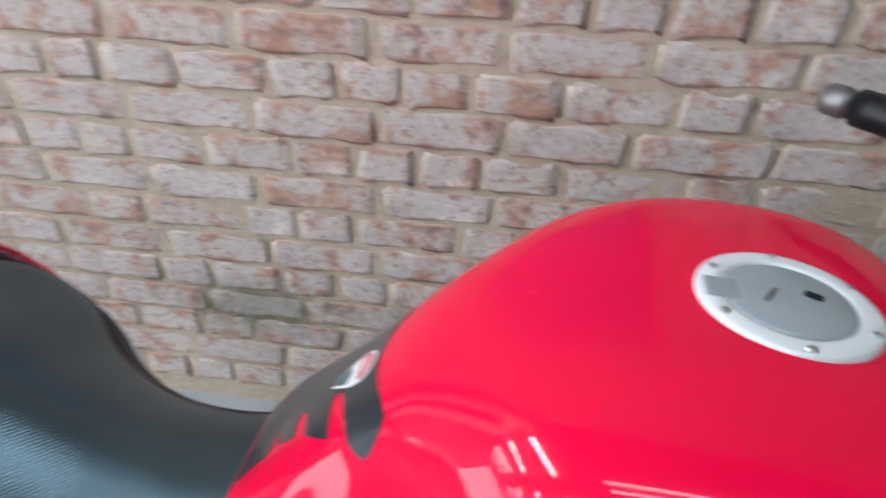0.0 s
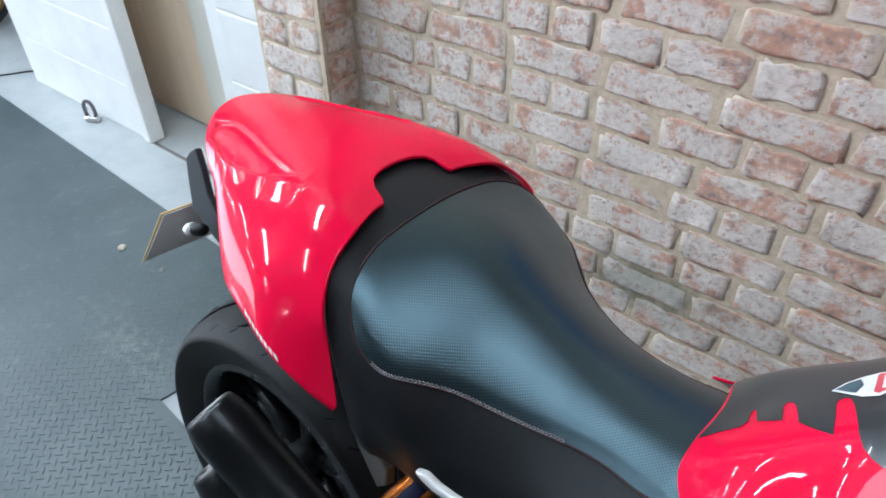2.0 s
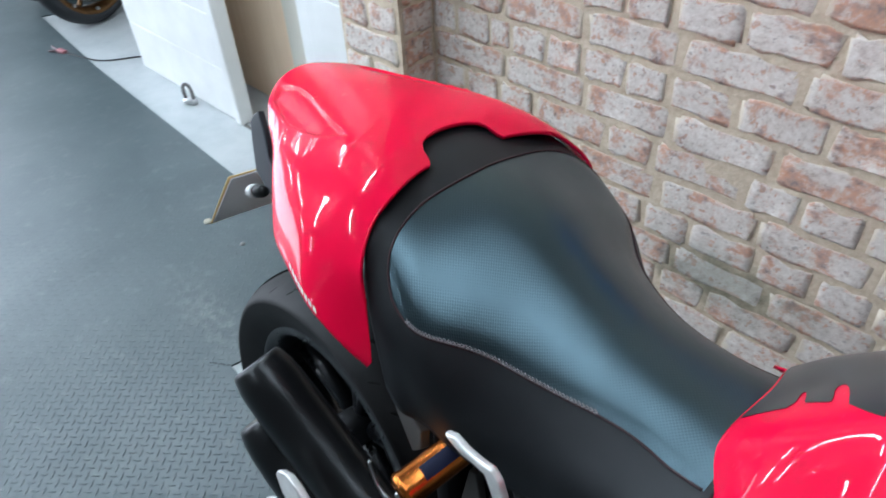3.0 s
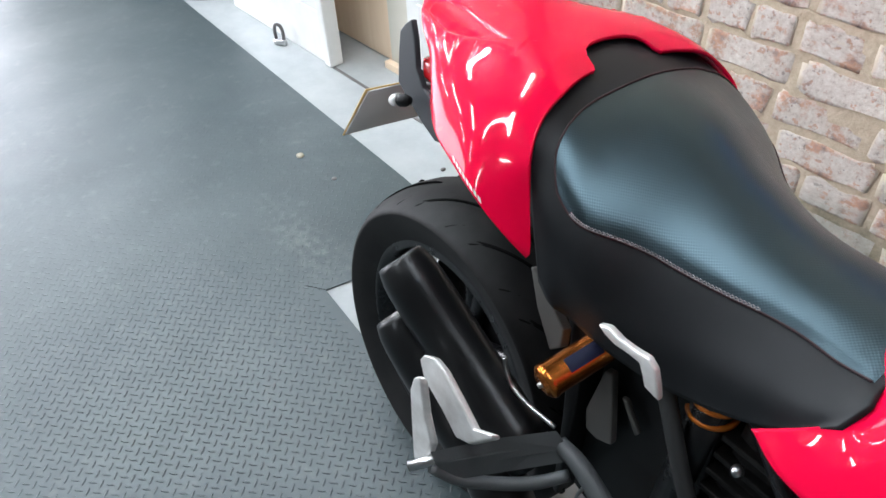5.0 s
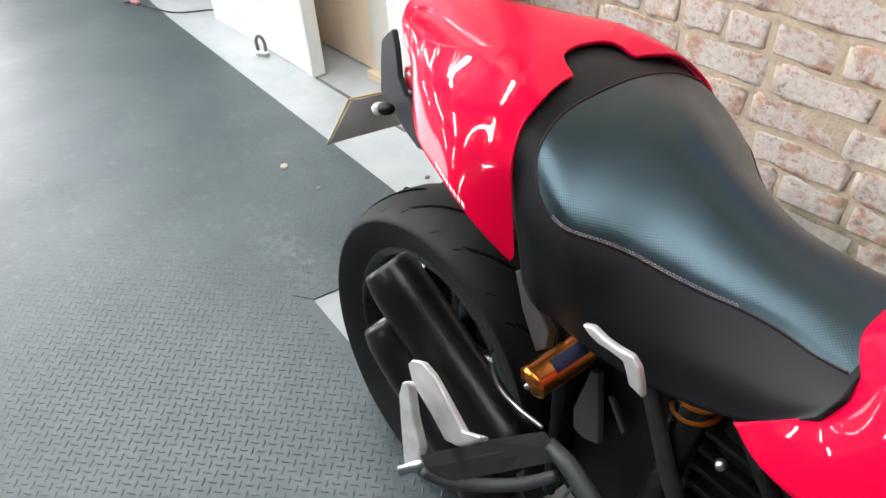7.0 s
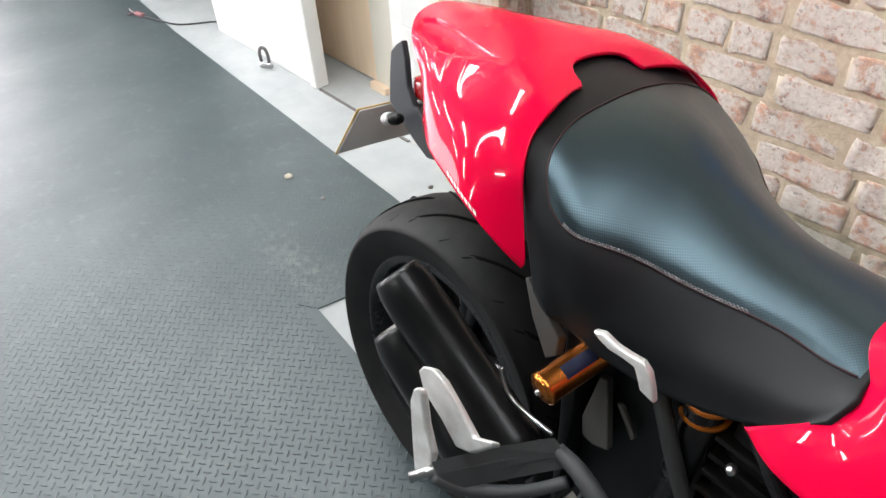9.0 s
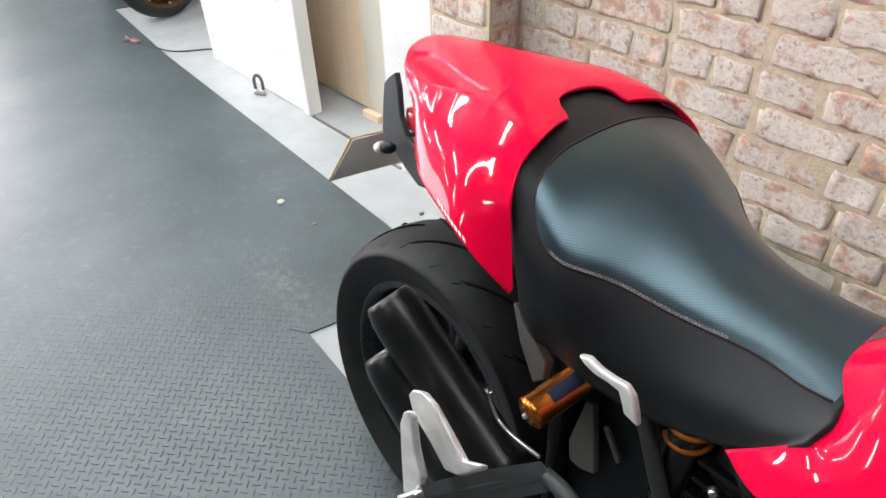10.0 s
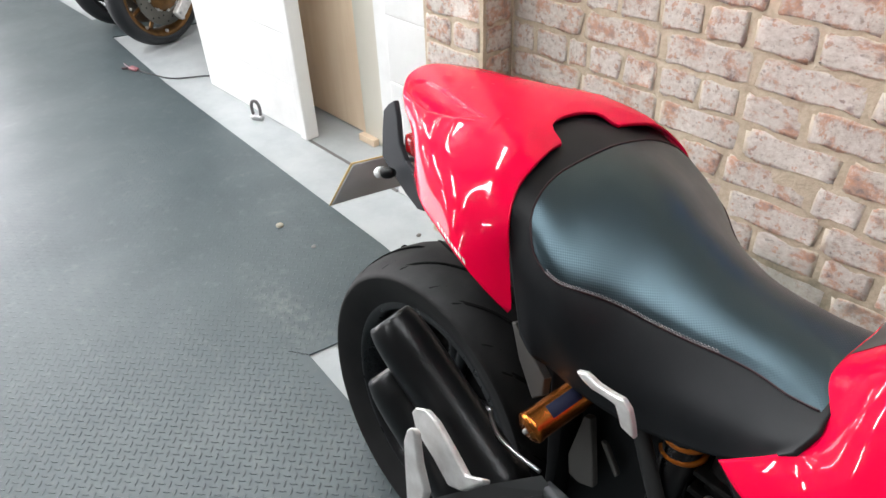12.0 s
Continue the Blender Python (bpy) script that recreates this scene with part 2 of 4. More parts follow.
WOOD = mat("door_wood", (0.65, 0.46, 0.28), 0.5)
wd = node(WOOD, "ShaderNodeTexNoise", Scale=6.0, Detail=6.0)
mp = node(WOOD, "ShaderNodeMapping")
mp.inputs["Scale"].default_value = (6.0, 6.0, 0.5)
wire(WOOD, coords(WOOD), mp.inputs[0])
wire(WOOD, mp.outputs[0], wd.inputs["Vector"])
wire(WOOD, ramp(WOOD, wd.outputs["Fac"], [(0.3, (0.80, 0.61, 0.43)), (0.7, (0.86, 0.68, 0.50))]), bsdf(WOOD).inputs["Base Color"])
BLUE = mat("blue_plastic", (0.02, 0.2, 0.55), 0.35)
wire(BLUE, ramp(BLUE, noise_out(BLUE, 12.0, 3.0), [(0.3, (0.015, 0.17, 0.48)), (0.7, (0.03, 0.24, 0.6))]), bsdf(BLUE).inputs["Base Color"])
CAPMETAL = mat("satin_cap_metal", (0.80, 0.83, 0.83), 0.42, 0.2)
CAPGREY = mat("grey_cap_flap", (0.33, 0.37, 0.38), 0.5, 0.15)
PLATE = mat("plate_back", (0.66, 0.66, 0.64), 0.42)
TAILGREY = mat("dark_grey_tail_plastic", (0.05, 0.052, 0.058), 0.42)
bump(TAILGREY, noise_out(TAILGREY, 600.0, 2.0), 0.2, 0.0005)
AMBER = mat("yellow_plate_edge", (0.66, 0.47, 0.18), 0.4)
REDLENS = mat("red_lens", (0.5, 0.005, 0.01), 0.15, 0, 0.6)
CABLE = mat("cable_rubber", (0.03, 0.03, 0.03), 0.5)
STONE = mat("pale_stone_chip", (0.5, 0.46, 0.36), 0.8)
GOLDRIM = mat("gold_wheel_rim", (0.24, 0.12, 0.04), 0.38, 0.8)
wire(GOLDRIM, ramp(GOLDRIM, noise_out(GOLDRIM, 16.0, 5.0), [(0.3, (0.10, 0.055, 0.022)), (0.75, (0.30, 0.15, 0.05))]), bsdf(GOLDRIM).inputs["Base Color"])
DISCSTEEL = mat("brake_disc_steel", (0.16, 0.15, 0.13), 0.35, 0.9)
FARTYRE = mat("parked_tyre_rubber", (0.018, 0.019, 0.021), 0.6, spec=0.4)
bump(FARTYRE, noise_out(FARTYRE, 90.0, 4.0), 0.3, 0.002)
LOCKGREY = mat("worn_lock_steel", (0.16, 0.15, 0.15), 0.4, 0.8)
CLIP = mat("faded_pink_plastic", (0.30, 0.12, 0.13), 0.5)
CLIPTIP = mat("dark_clip_tip", (0.10, 0.06, 0.065), 0.5)
LAMP = bpy.data.materials.new("lamp_diffuser")
LAMP.use_nodes = True
LAMP.node_tree.nodes.clear()
_e = node(LAMP, "ShaderNodeEmission", Color=(0.93, 0.97, 1.0, 1), Strength=105.0)
_o = node(LAMP, "ShaderNodeOutputMaterial")
wire(LAMP, _e.outputs[0], _o.inputs[0])
DIMLAMP = LAMP.copy()
DIMLAMP.name = "dim_lamp_diffuser"
DIMLAMP.node_tree.nodes["Emission"].inputs["Strength"].default_value = 22.0


# ---- mesh helpers ----
def finish(name, bm, material, parent=None, smooth=False):
    me = bpy.data.meshes.new(name)
    bmesh.ops.recalc_face_normals(bm, faces=bm.faces)
    bm.to_mesh(me)
    bm.free()
    if smooth:
        me.polygons.foreach_set("use_smooth", [True] * len(me.polygons))
    me.materials.append(material)
    ob = new(name, me)
    if parent:
        ob.parent = parent
    return ob


def part(name, bm, material, parent, label="", smooth=True):
    ob = finish(name, bm, material, parent, smooth)
    return tagged(ob, label) if label else ob


def box_bm(lo, hi, bevel=0.0, bm=None):
    bm = bm or bmesh.new()
    c = [(a + b) / 2 for a, b in zip(lo, hi)]
    s = [abs(b - a) for a, b in zip(lo, hi)]
    vs = bmesh.ops.create_cube(bm, size=1, matrix=Matrix.Translation(c) @ Matrix.Diagonal((*s, 1)))["verts"]
    if bevel:
        es = list({e for v in vs for e in v.link_edges})
        bmesh.ops.bevel(bm, geom=es, offset=bevel, segments=2, affect="EDGES", profile=0.6)
    return bm


def frame_to(a, b):
    a, b = Vector(a), Vector(b)
    return Matrix.Translation(a) @ (b - a).to_track_quat("Z", "Y").to_matrix().to_4x4()


def lathe_bm(profile, m=None, seg=32, bm=None):
    """profile: (radius, height) pairs, turned round z, then set by m."""
    bm = bm or bmesh.new()
    m = m or Matrix()
    rings = []
    for r, h in profile:
        if r < 1e-6:
            rings.append([bm.verts.new(m @ Vector((0, 0, h)))])
        else:
            rings.append([bm.verts.new(m @ Vector((r * math.cos(2 * math.pi * k / seg), r * math.sin(2 * math.pi * k / seg), h))) for k in range(seg)])
    for a, b in zip(rings, rings[1:]):
        for k in range(seg):
            q = [a[k % len(a)], a[(k + 1) % len(a)], b[(k + 1) % len(b)], b[k % len(b)]]
            q = list(dict.fromkeys(q))
            if len(q) > 2:
                bm.faces.new(q)
    return bm


def tube_bm(points, radius, seg=10, bm=None, caps=True, smooth_path=True, sub=6):
    """A tube of that radius (a number, or one per point) along points."""
    bm = bm or bmesh.new()
    pts = [Vector(p) for p in points]
    rad = [radius] * len(pts) if isinstance(radius, (int, float)) else list(radius)
    if smooth_path and len(pts) > 2:
        P, Q = [], []
        for i in range(len(pts) - 1):
            for k in range(sub):
                s = k / sub
                P.append(catmull(pts, i + s))
                Q.append(rad[i] * (1 - s) + rad[i + 1] * s)
        pts, rad = P + [pts[-1]], Q + [rad[-1]]
    rings, up = [], Vector((0.13, 0.31, 0.94))
    for i, p in enumerate(pts):
        d = (pts[min(i + 1, len(pts) - 1)] - pts[max(i - 1, 0)]).normalized()
        s = d.cross(up).normalized()
        up = s.cross(d).normalized()
        rings.append([bm.verts.new(p + rad[i] * (math.cos(2 * math.pi * k / seg) * s + math.sin(2 * math.pi * k / seg) * up)) for k in range(seg)])
    for a, b in zip(rings, rings[1:]):
        for k in range(seg):
            bm.faces.new((a[k], a[(k + 1) % seg], b[(k + 1) % seg], b[k]))
    if caps:
        bm.faces.new(rings[0][::-1])
        bm.faces.new(rings[-1])
    return bm


def catmull(pts, s):
    n = len(pts)
    i = min(max(int(math.floor(s)), 0), n - 2)
    f = s - i
    p1, p2 = Vector(pts[i]), Vector(pts[i + 1])
    p0 = Vector(pts[i - 1]) if i > 0 else 2 * p1 - p2
    p3 = Vector(pts[i + 2]) if i + 2 < n else 2 * p2 - p1
    return 0.5 * (2 * p1 + (p2 - p0) * f + (2 * p0 - 5 * p1 + 4 * p2 - p3) * f * f + (3 * p1 - p0 - 3 * p2 + p3) * f ** 3)


class Skin:
    """A smooth surface through rows of half-section points (centre to edge), mirrored about y = mid."""

    def __init__(self, rows, mid=0.0):
        self.rows = []
        for k, r in enumerate(rows):
            half = [Vector(p) for p in r]
            m = mid[k] if isinstance(mid, list) else mid
            half[0].y = m
            self.rows.append([Vector((p.x, 2 * m - p.y, p.z)) for p in half[:0:-1]] + half)
        self.nu, self.nv = len(rows) - 1, len(rows[0]) - 1

    def at(self, u, v):
        """u along the rows; v across: 0 at the centre, minus to the left side, plus to the right side (y < 0)."""
        s = v + self.nv
        return catmull([catmull(r, s) for r in self.rows], u)

    def normal(self, u, v, e=0.02):
        a = self.at(min(u + e, self.nu), v) - self.at(max(u - e, 0), v)
        b = self.at(u, min(v + e, self.nv)) - self.at(u, max(v - e, -self.nv))
        n = a.cross(b).normalized()
        return n if n.dot(Vector((0, self.at(u, v).y, 0.12))) >= 0 else -n

    def grid(self, us, vs, lift=0.0, bm=None):
        """us: list; vs: list or function of u."""
        bm = bm or bmesh.new()
        g = []
        for u in us:
            row = []
            for v in (vs(u) if callable(vs) else vs):
                p = self.at(u, v)
                if lift:
                    p = p + self.normal(u, v) * lift
                row.append(bm.verts.new(p))
            g.append(row)
        for a, b in zip(g, g[1:]):
            for k in range(len(a) - 1):
                bm.faces.new((a[k], a[k + 1], b[k + 1], b[k]))
        return bm


def span(a, b, n):
    return [a + (b - a) * k / n for k in range(n + 1)]


def thick(ob, t, offset=-1.0):
    s = ob.modifiers.new("thickness", "SOLIDIFY")
    s.thickness, s.offset = t, offset
    return ob

# ---- the room ----
FLOOR_LO = -7.5
floor = tagged(finish("floor", box_bm((-7.0, FLOOR_LO, -0.1), (3.2, 2.4, 0.0)), FLOOR), "light grey painted concrete garage floor, slightly worn", "floor", kind="structure")
tagged(finish("ceiling", box_bm((-7.0, FLOOR_LO, 2.45), (3.2, 2.4, 2.55)), CEIL), "bare grey board garage ceiling", "ceiling", kind="structure")
# unseen closing walls, set dark grey to cut bounced light
tagged(finish("wall_south", box_bm((-7.0, FLOOR_LO - 0.15, 0), (3.2, FLOOR_LO, 2.45)), CEIL), "plain grey garage wall, unseen, dark to cut bounced light", "wall", kind="structure")
tagged(finish("wall_east", box_bm((3.2, FLOOR_LO, 0), (3.35, 2.4, 2.45)), CEIL), "plain grey garage wall, unseen, dark to cut bounced light", "wall", kind="structure")
# unseen west wall, with an opening added for the fill lamp
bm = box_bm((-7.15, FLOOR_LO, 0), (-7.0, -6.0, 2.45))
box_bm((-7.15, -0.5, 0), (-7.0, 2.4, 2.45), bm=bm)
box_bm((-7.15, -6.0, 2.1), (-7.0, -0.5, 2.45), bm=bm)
tagged(finish("wall_west", bm, WHITE), "white painted garage wall, unseen, with an added doorway opening", "wall", kind="structure")
tagged(finish("ground", box_bm((-60.0, -40, -0.12), (-7.0, 40, -0.02)), FLOOR), "pale concrete ground added outside the unseen doorway opening", "ground", kind="structure")
# brick wall and pier: mortar core; the bricks come last
wall_brick = tagged(finish("wall_north", box_bm((-1.01, -0.0014, 0), (3.2, 0.22, 2.45)), MORTAR), "whitewashed worn red brick wall with sandy mortar", "wall", kind="structure")
pier = tagged(finish("pier", box_bm((-1.0, -0.1110, 0), (-0.7725, -0.0010, 2.45)), MORTAR), "whitewashed brick pier standing out from the wall", "pier", kind="structure")
# white painted wall beyond the doorway
WY = -0.045
wall_nw = tagged(finish("wall_northwest", box_bm((-2.70, WY + 0.004, 0), (-1.892, WY + 0.035, 2.45)), WHITE), "white painted blockwork wall beside the doorway", "wall", kind="structure")
tagged(finish("wall_recess", box_bm((-7.0, 2.2, 0), (-2.70, 2.35, 2.45)), WHITE), "plain white painted wall behind the recess", "wall", kind="structure")
tagged(finish("wall_return", box_bm((-2.70, WY + 0.035, 0), (-2.55, 2.2, 2.45)), WHITE), "plain white painted wall of the recess", "wall", kind="structure")
wall_side = tagged(finish("wall_door_side", box_bm((-1.266, WY + 0.004, 0), (-1.012, 0.3, 2.45)), WHITE), "white painted wall strip beside the brick pier", "wall", kind="structure")
tagged(finish("lintel", box_bm((-1.892, WY, 2.06), (-1.266, 0.3, 2.45)), WHITE), "white painted wall over the doorway", "wall", kind="structure")
tagged(finish("wall_behind_door", box_bm((-2.55, 0.32, 0), (-1.2, 0.4, 2.45)), WHITE), "plain wall behind the door", "wall", kind="structure")


def block_bm(w, h, d):
    bm = box_bm((0, 0, 0), (w, d, h), 0.005)
    return bm


# painted blocks, laid in half bond
for x0, x1, host in ((-2.70, -1.892, wall_nw), (-1.266, -1.012, wall_side)):
    for k in range(6):
        x = x0 - (0.4 if k % 2 else 0.0)
        while x < x1 - 0.01:
            a, b = max(x, x0), min(x + 2.0, x1)
            if b - a > 0.03:
                ob = finish("block", block_bm(b - a - 0.003, 0.212, 0.02), WHITE, host)
                ob.matrix_world = pose(a + 0.002, WY, 0.002 + k * 0.215)
            x += 2.0
# white jamb lining and the door
tagged(finish("trim", box_bm((-1.890, WY - 0.012, 0.002), (-1.842, WY + 0.05, 2.05), 0.008), WHITE), "white painted door lining", "trim", kind="structure")
door = tagged(new("door_1"), "plain light brown wooden door in a cream frame, closed", "door", kind="structure")
part("leaf", box_bm((-2.50, 0.155, 0.008), (-1.692, 0.195, 2.05), 0.003), WOOD, door, smooth=False)
part("frame", box_bm((-1.690, 0.135, 0.0), (-1.362, 0.20, 2.06), 0.004), CREAM, door, smooth=False)
part("frame", box_bm((-1.36, -0.015, 0.0), (-1.272, 0.20, 2.06), 0.004), WHITE, door, "white painted door frame", smooth=False)
part("frame_foot", box_bm((-1.700, 0.105, 0.0), (-1.60, 0.134, 0.03), 0.004), WOOD, door, "pale bare wood block", smooth=False)
tagged(finish("door_sill", box_bm((-1.840, -0.05, 0.0), (-1.272, -0.038, 0.005), 0.002), GREYMETAL), "thin metal sill strip across the doorway", "sill", kind="structure")
# blue sign on the wall
shelf = tagged(new("wall_sign"), "glossy blue plastic sign hung on the brick wall", "sign")
part("panel", box_bm((0.22, -0.022, 1.045), (0.70, -0.004, 1.48), 0.012), BLUE, shelf, smooth=False)
part("rim", box_bm((0.225, -0.028, 1.042), (0.695, -0.016, 1.06), 0.005), BLUE, shelf, smooth=False)

# rubber mat: sheet with a slit at its inner corner
# unseen southern part is added to keep the tank's reflections dark
bm = bmesh.new()
# dark tongue reaches under the parked wheels, x -4.15 to -3.45
for outline in ([(-6.5, -7.2), (-0.8, -7.2), (-0.8, -0.7475), (-0.782, -0.658), (-0.775, -0.318), (-1.05, -0.293), (-2.86, -0.202), (-3.745, -0.122), (-3.64, 0.16), (-3.45, 0.9), (-4.0, 0.9), (-4.15, -0.088), (-4.71, -0.086), (-6.5, -0.05)],
                [(-0.8, -7.2), (2.6, -7.2), (2.6, -0.80), (-0.572, -0.768), (-0.8, -0.7475)]):
    high = [bm.verts.new((x, y, 0.006)) for x, y in outline]
    base = [bm.verts.new((x, y, 0.001)) for x, y in outline]
    bm.faces.new(high)
    for k in range(len(outline)):
        if {outline[k], outline[(k + 1) % len(outline)]} != {(-0.8, -7.2), (-0.8, -0.7475)}:
            bm.faces.new((high[k], base[k], base[(k + 1) % len(outline)], high[(k + 1) % len(outline)]))
rubber_mat = tagged(new("rubber_mat"), "dark grey rubber checker-plate mat laid on the floor", "mat")
part("sheet", bm, MAT, rubber_mat, smooth=False)
bm = bmesh.new()
bm.faces.new([bm.verts.new(p) for p in ((-0.798, -0.7455, 0.0072), (-0.802, -0.7510, 0.0072), (-0.852, -0.783, 0.0064), (-0.845, -0.776, 0.0072))])
part("slit", bm, GROOVE, rubber_mat, "dark cut in the mat's corner", smooth=False)


def mat_ribs():
    """Raised lozenges of the checker pattern, turned a quarter from one to the next."""
    verts, faces = [], []
    step = 0.0198 * math.sqrt(0.5)
    turn = math.radians(-3)
    ct, st = math.cos(turn), math.sin(turn)
    for i in range(-240, 80):
        for j in range(-200, 120):
            x, y = (i - j) * step * ct - (i + j) * step * st, (i - j) * step * st + (i + j) * step * ct
            if not (-2.6 < x < 1.0 and -2.5 < y < -0.28) or y > -0.30 - 0.05 * (x + 1.05) - 0.02 or (x > -0.81 and y > -0.785):
                continue
            rise = 0.0003 + 0.0013 * math.exp(-((x + 0.6) ** 2 + (y + 1.0) ** 2) / 0.8)  # trodden flat away from the bike
            t = turn + (math.pi / 4 if (i + j) % 2 else 3 * math.pi / 4)
            c, s = math.cos(t), math.sin(t)
            n = len(verts)
            for u, v, h in ((-0.0105, 0, 0), (0, -0.0027, 0), (0.0105, 0, 0), (0, 0.0027, 0), (-0.006, 0, rise), (0.006, 0, rise)):
                verts.append((x + u * c - v * s, y + u * s + v * c, 0.006 + h))
            faces += [(n, n + 1, n + 4), (n + 1, n + 5, n + 4), (n + 1, n + 2, n + 5), (n + 2, n + 3, n + 5), (n + 3, n + 4, n + 5), (n + 3, n, n + 4)]
    me = bpy.data.meshes.new("checker_ribs")
    me.from_pydata(verts, [], faces)
    me.materials.append(MAT)
    ob = new("checker_ribs", me)
    ob.parent = rubber_mat
    tagged(ob, kind="stuff")


mat_ribs()

# ceiling lights
LAMPS = [(x, y) for x in (-5.2, -3.6, -2.2, -1.15) for y in (-0.55, -1.75)] + [(-4.4, -3.0), (-2.4, -3.0), (-0.6, -3.0), (0.45, -1.0)]
for lx, ly in LAMPS:
    lamp = tagged(new("ceiling_light"), "white LED tube batten light fixed to the ceiling", "lamp", "ceiling lights")
    lamp.location = (lx, ly, 2.45)
    half_x, half_y = (0.75, 0.12) if lx > 0 else (0.03, 0.36)
    part("housing", box_bm((-half_x - 0.015, -half_y - 0.015, -0.035), (half_x + 0.015, half_y + 0.015, 0.0), 0.004), WHITE, lamp, smooth=False)
    for y0, y1 in ((-0.12, -0.06), (0.06, 0.12)) if lx > 0 else ((-half_y, half_y),):
        part("tube", box_bm((-half_x, y0, -0.062), (half_x, y1, -0.0355), 0.008), DIMLAMP if lx > 0 else LAMP, lamp, "glowing white tube", smooth=False)

# ---- the motorcycle ----
bike = tagged(new("motorcycle"), "red sports motorcycle with black seat, parked leaning on bare floor", "motorcycle")
bike.matrix_world = pose(-0.006, -0.745, 0, 0, 0, -3) @ pose(0, 0, 0, -7.2, 0, 0)

COWL = Skin([
    [(-0.425, 0, 0.884), (-0.41, -0.038, 0.880), (-0.373, -0.080, 0.873), (-0.329, -0.110, 0.860), (-0.283, -0.133, 0.848), (-0.246, -0.155, 0.829), (-0.220, -0.174, 0.803)],
    [(-0.34, 0, 0.893), (-0.325, -0.038, 0.890), (-0.30, -0.088, 0.881), (-0.268, -0.128, 0.866), (-0.236, -0.158, 0.846), (-0.203, -0.183, 0.823), (-0.165, -0.206, 0.798)],
    [(-0.26, 0, 0.90), (-0.245, -0.043, 0.897), (-0.22, -0.100, 0.888), (-0.193, -0.145, 0.869), (-0.166, -0.178, 0.845), (-0.138, -0.203, 0.818), (-0.104, -0.223, 0.788)],
    [(-0.18, 0, 0.905), (-0.165, -0.046, 0.903), (-0.14, -0.110, 0.893), (-0.12, -0.156, 0.868), (-0.10, -0.193, 0.838), (-0.08, -0.216, 0.808), (-0.05, -0.233, 0.776)],
    [(-0.12, 0, 0.902), (-0.105, -0.048, 0.90), (-0.085, -0.113, 0.891), (-0.072, -0.160, 0.866), (-0.055, -0.191, 0.832), (-0.035, -0.210, 0.795), (-0.008, -0.223, 0.748)],
    [(-0.07, 0, 0.894), (-0.064, -0.053, 0.888), (-0.046, -0.115, 0.883), (-0.037, -0.158, 0.86), (-0.018, -0.188, 0.826), (-0.003, -0.193, 0.785), (0.027, -0.207, 0.722)],
], [0.012, 0.012, 0.012, 0.012, 0.010, 0.008])
SEAT = Skin([
    [(-0.1579, 0, 0.8965), (-0.1116, -0.0631, 0.8866), (-0.0603, -0.1412, 0.8616), (-0.016, -0.1827, 0.7995), (0.03, -0.192, 0.69)],
    [(-0.0581, 0, 0.8842), (-0.0392, -0.0719, 0.8706), (-0.0028, -0.1457, 0.8321), (0.0252, -0.1837, 0.7718), (0.052, -0.19, 0.67)],
    [(0.0447, 0, 0.8631), (0.0487, -0.0776, 0.8332), (0.0648, -0.161, 0.7775), (0.0768, -0.1803, 0.725), (0.074, -0.174, 0.655)],
    [(0.123, 0, 0.8245), (0.1234, -0.0631, 0.8002), (0.1314, -0.1278, 0.7502), (0.1322, -0.1579, 0.6946), (0.122, -0.162, 0.638)],
    [(0.202, 0, 0.7961), (0.2018, -0.0523, 0.7808), (0.2043, -0.1053, 0.7433), (0.2002, -0.139, 0.6922), (0.19, -0.147, 0.632)],
    [(0.2762, 0, 0.7872), (0.2763, -0.0459, 0.778), (0.2786, -0.0908, 0.7503), (0.2793, -0.1308, 0.7086), (0.277, -0.14, 0.659)],
    [(0.3272, 0, 0.7861), (0.3272, -0.0419, 0.7799), (0.3288, -0.0919, 0.7548), (0.3293, -0.1285, 0.726), (0.326, -0.140, 0.696)],
    [(0.3625, 0, 0.79), (0.3623, -0.0416, 0.7834), (0.3603, -0.0947, 0.7601), (0.361, -0.119, 0.7505), (0.353, -0.137, 0.728)],
], [0.011, 0.015, 0.014, 0.008, 0.002, 0.0, 0.0, 0.0])
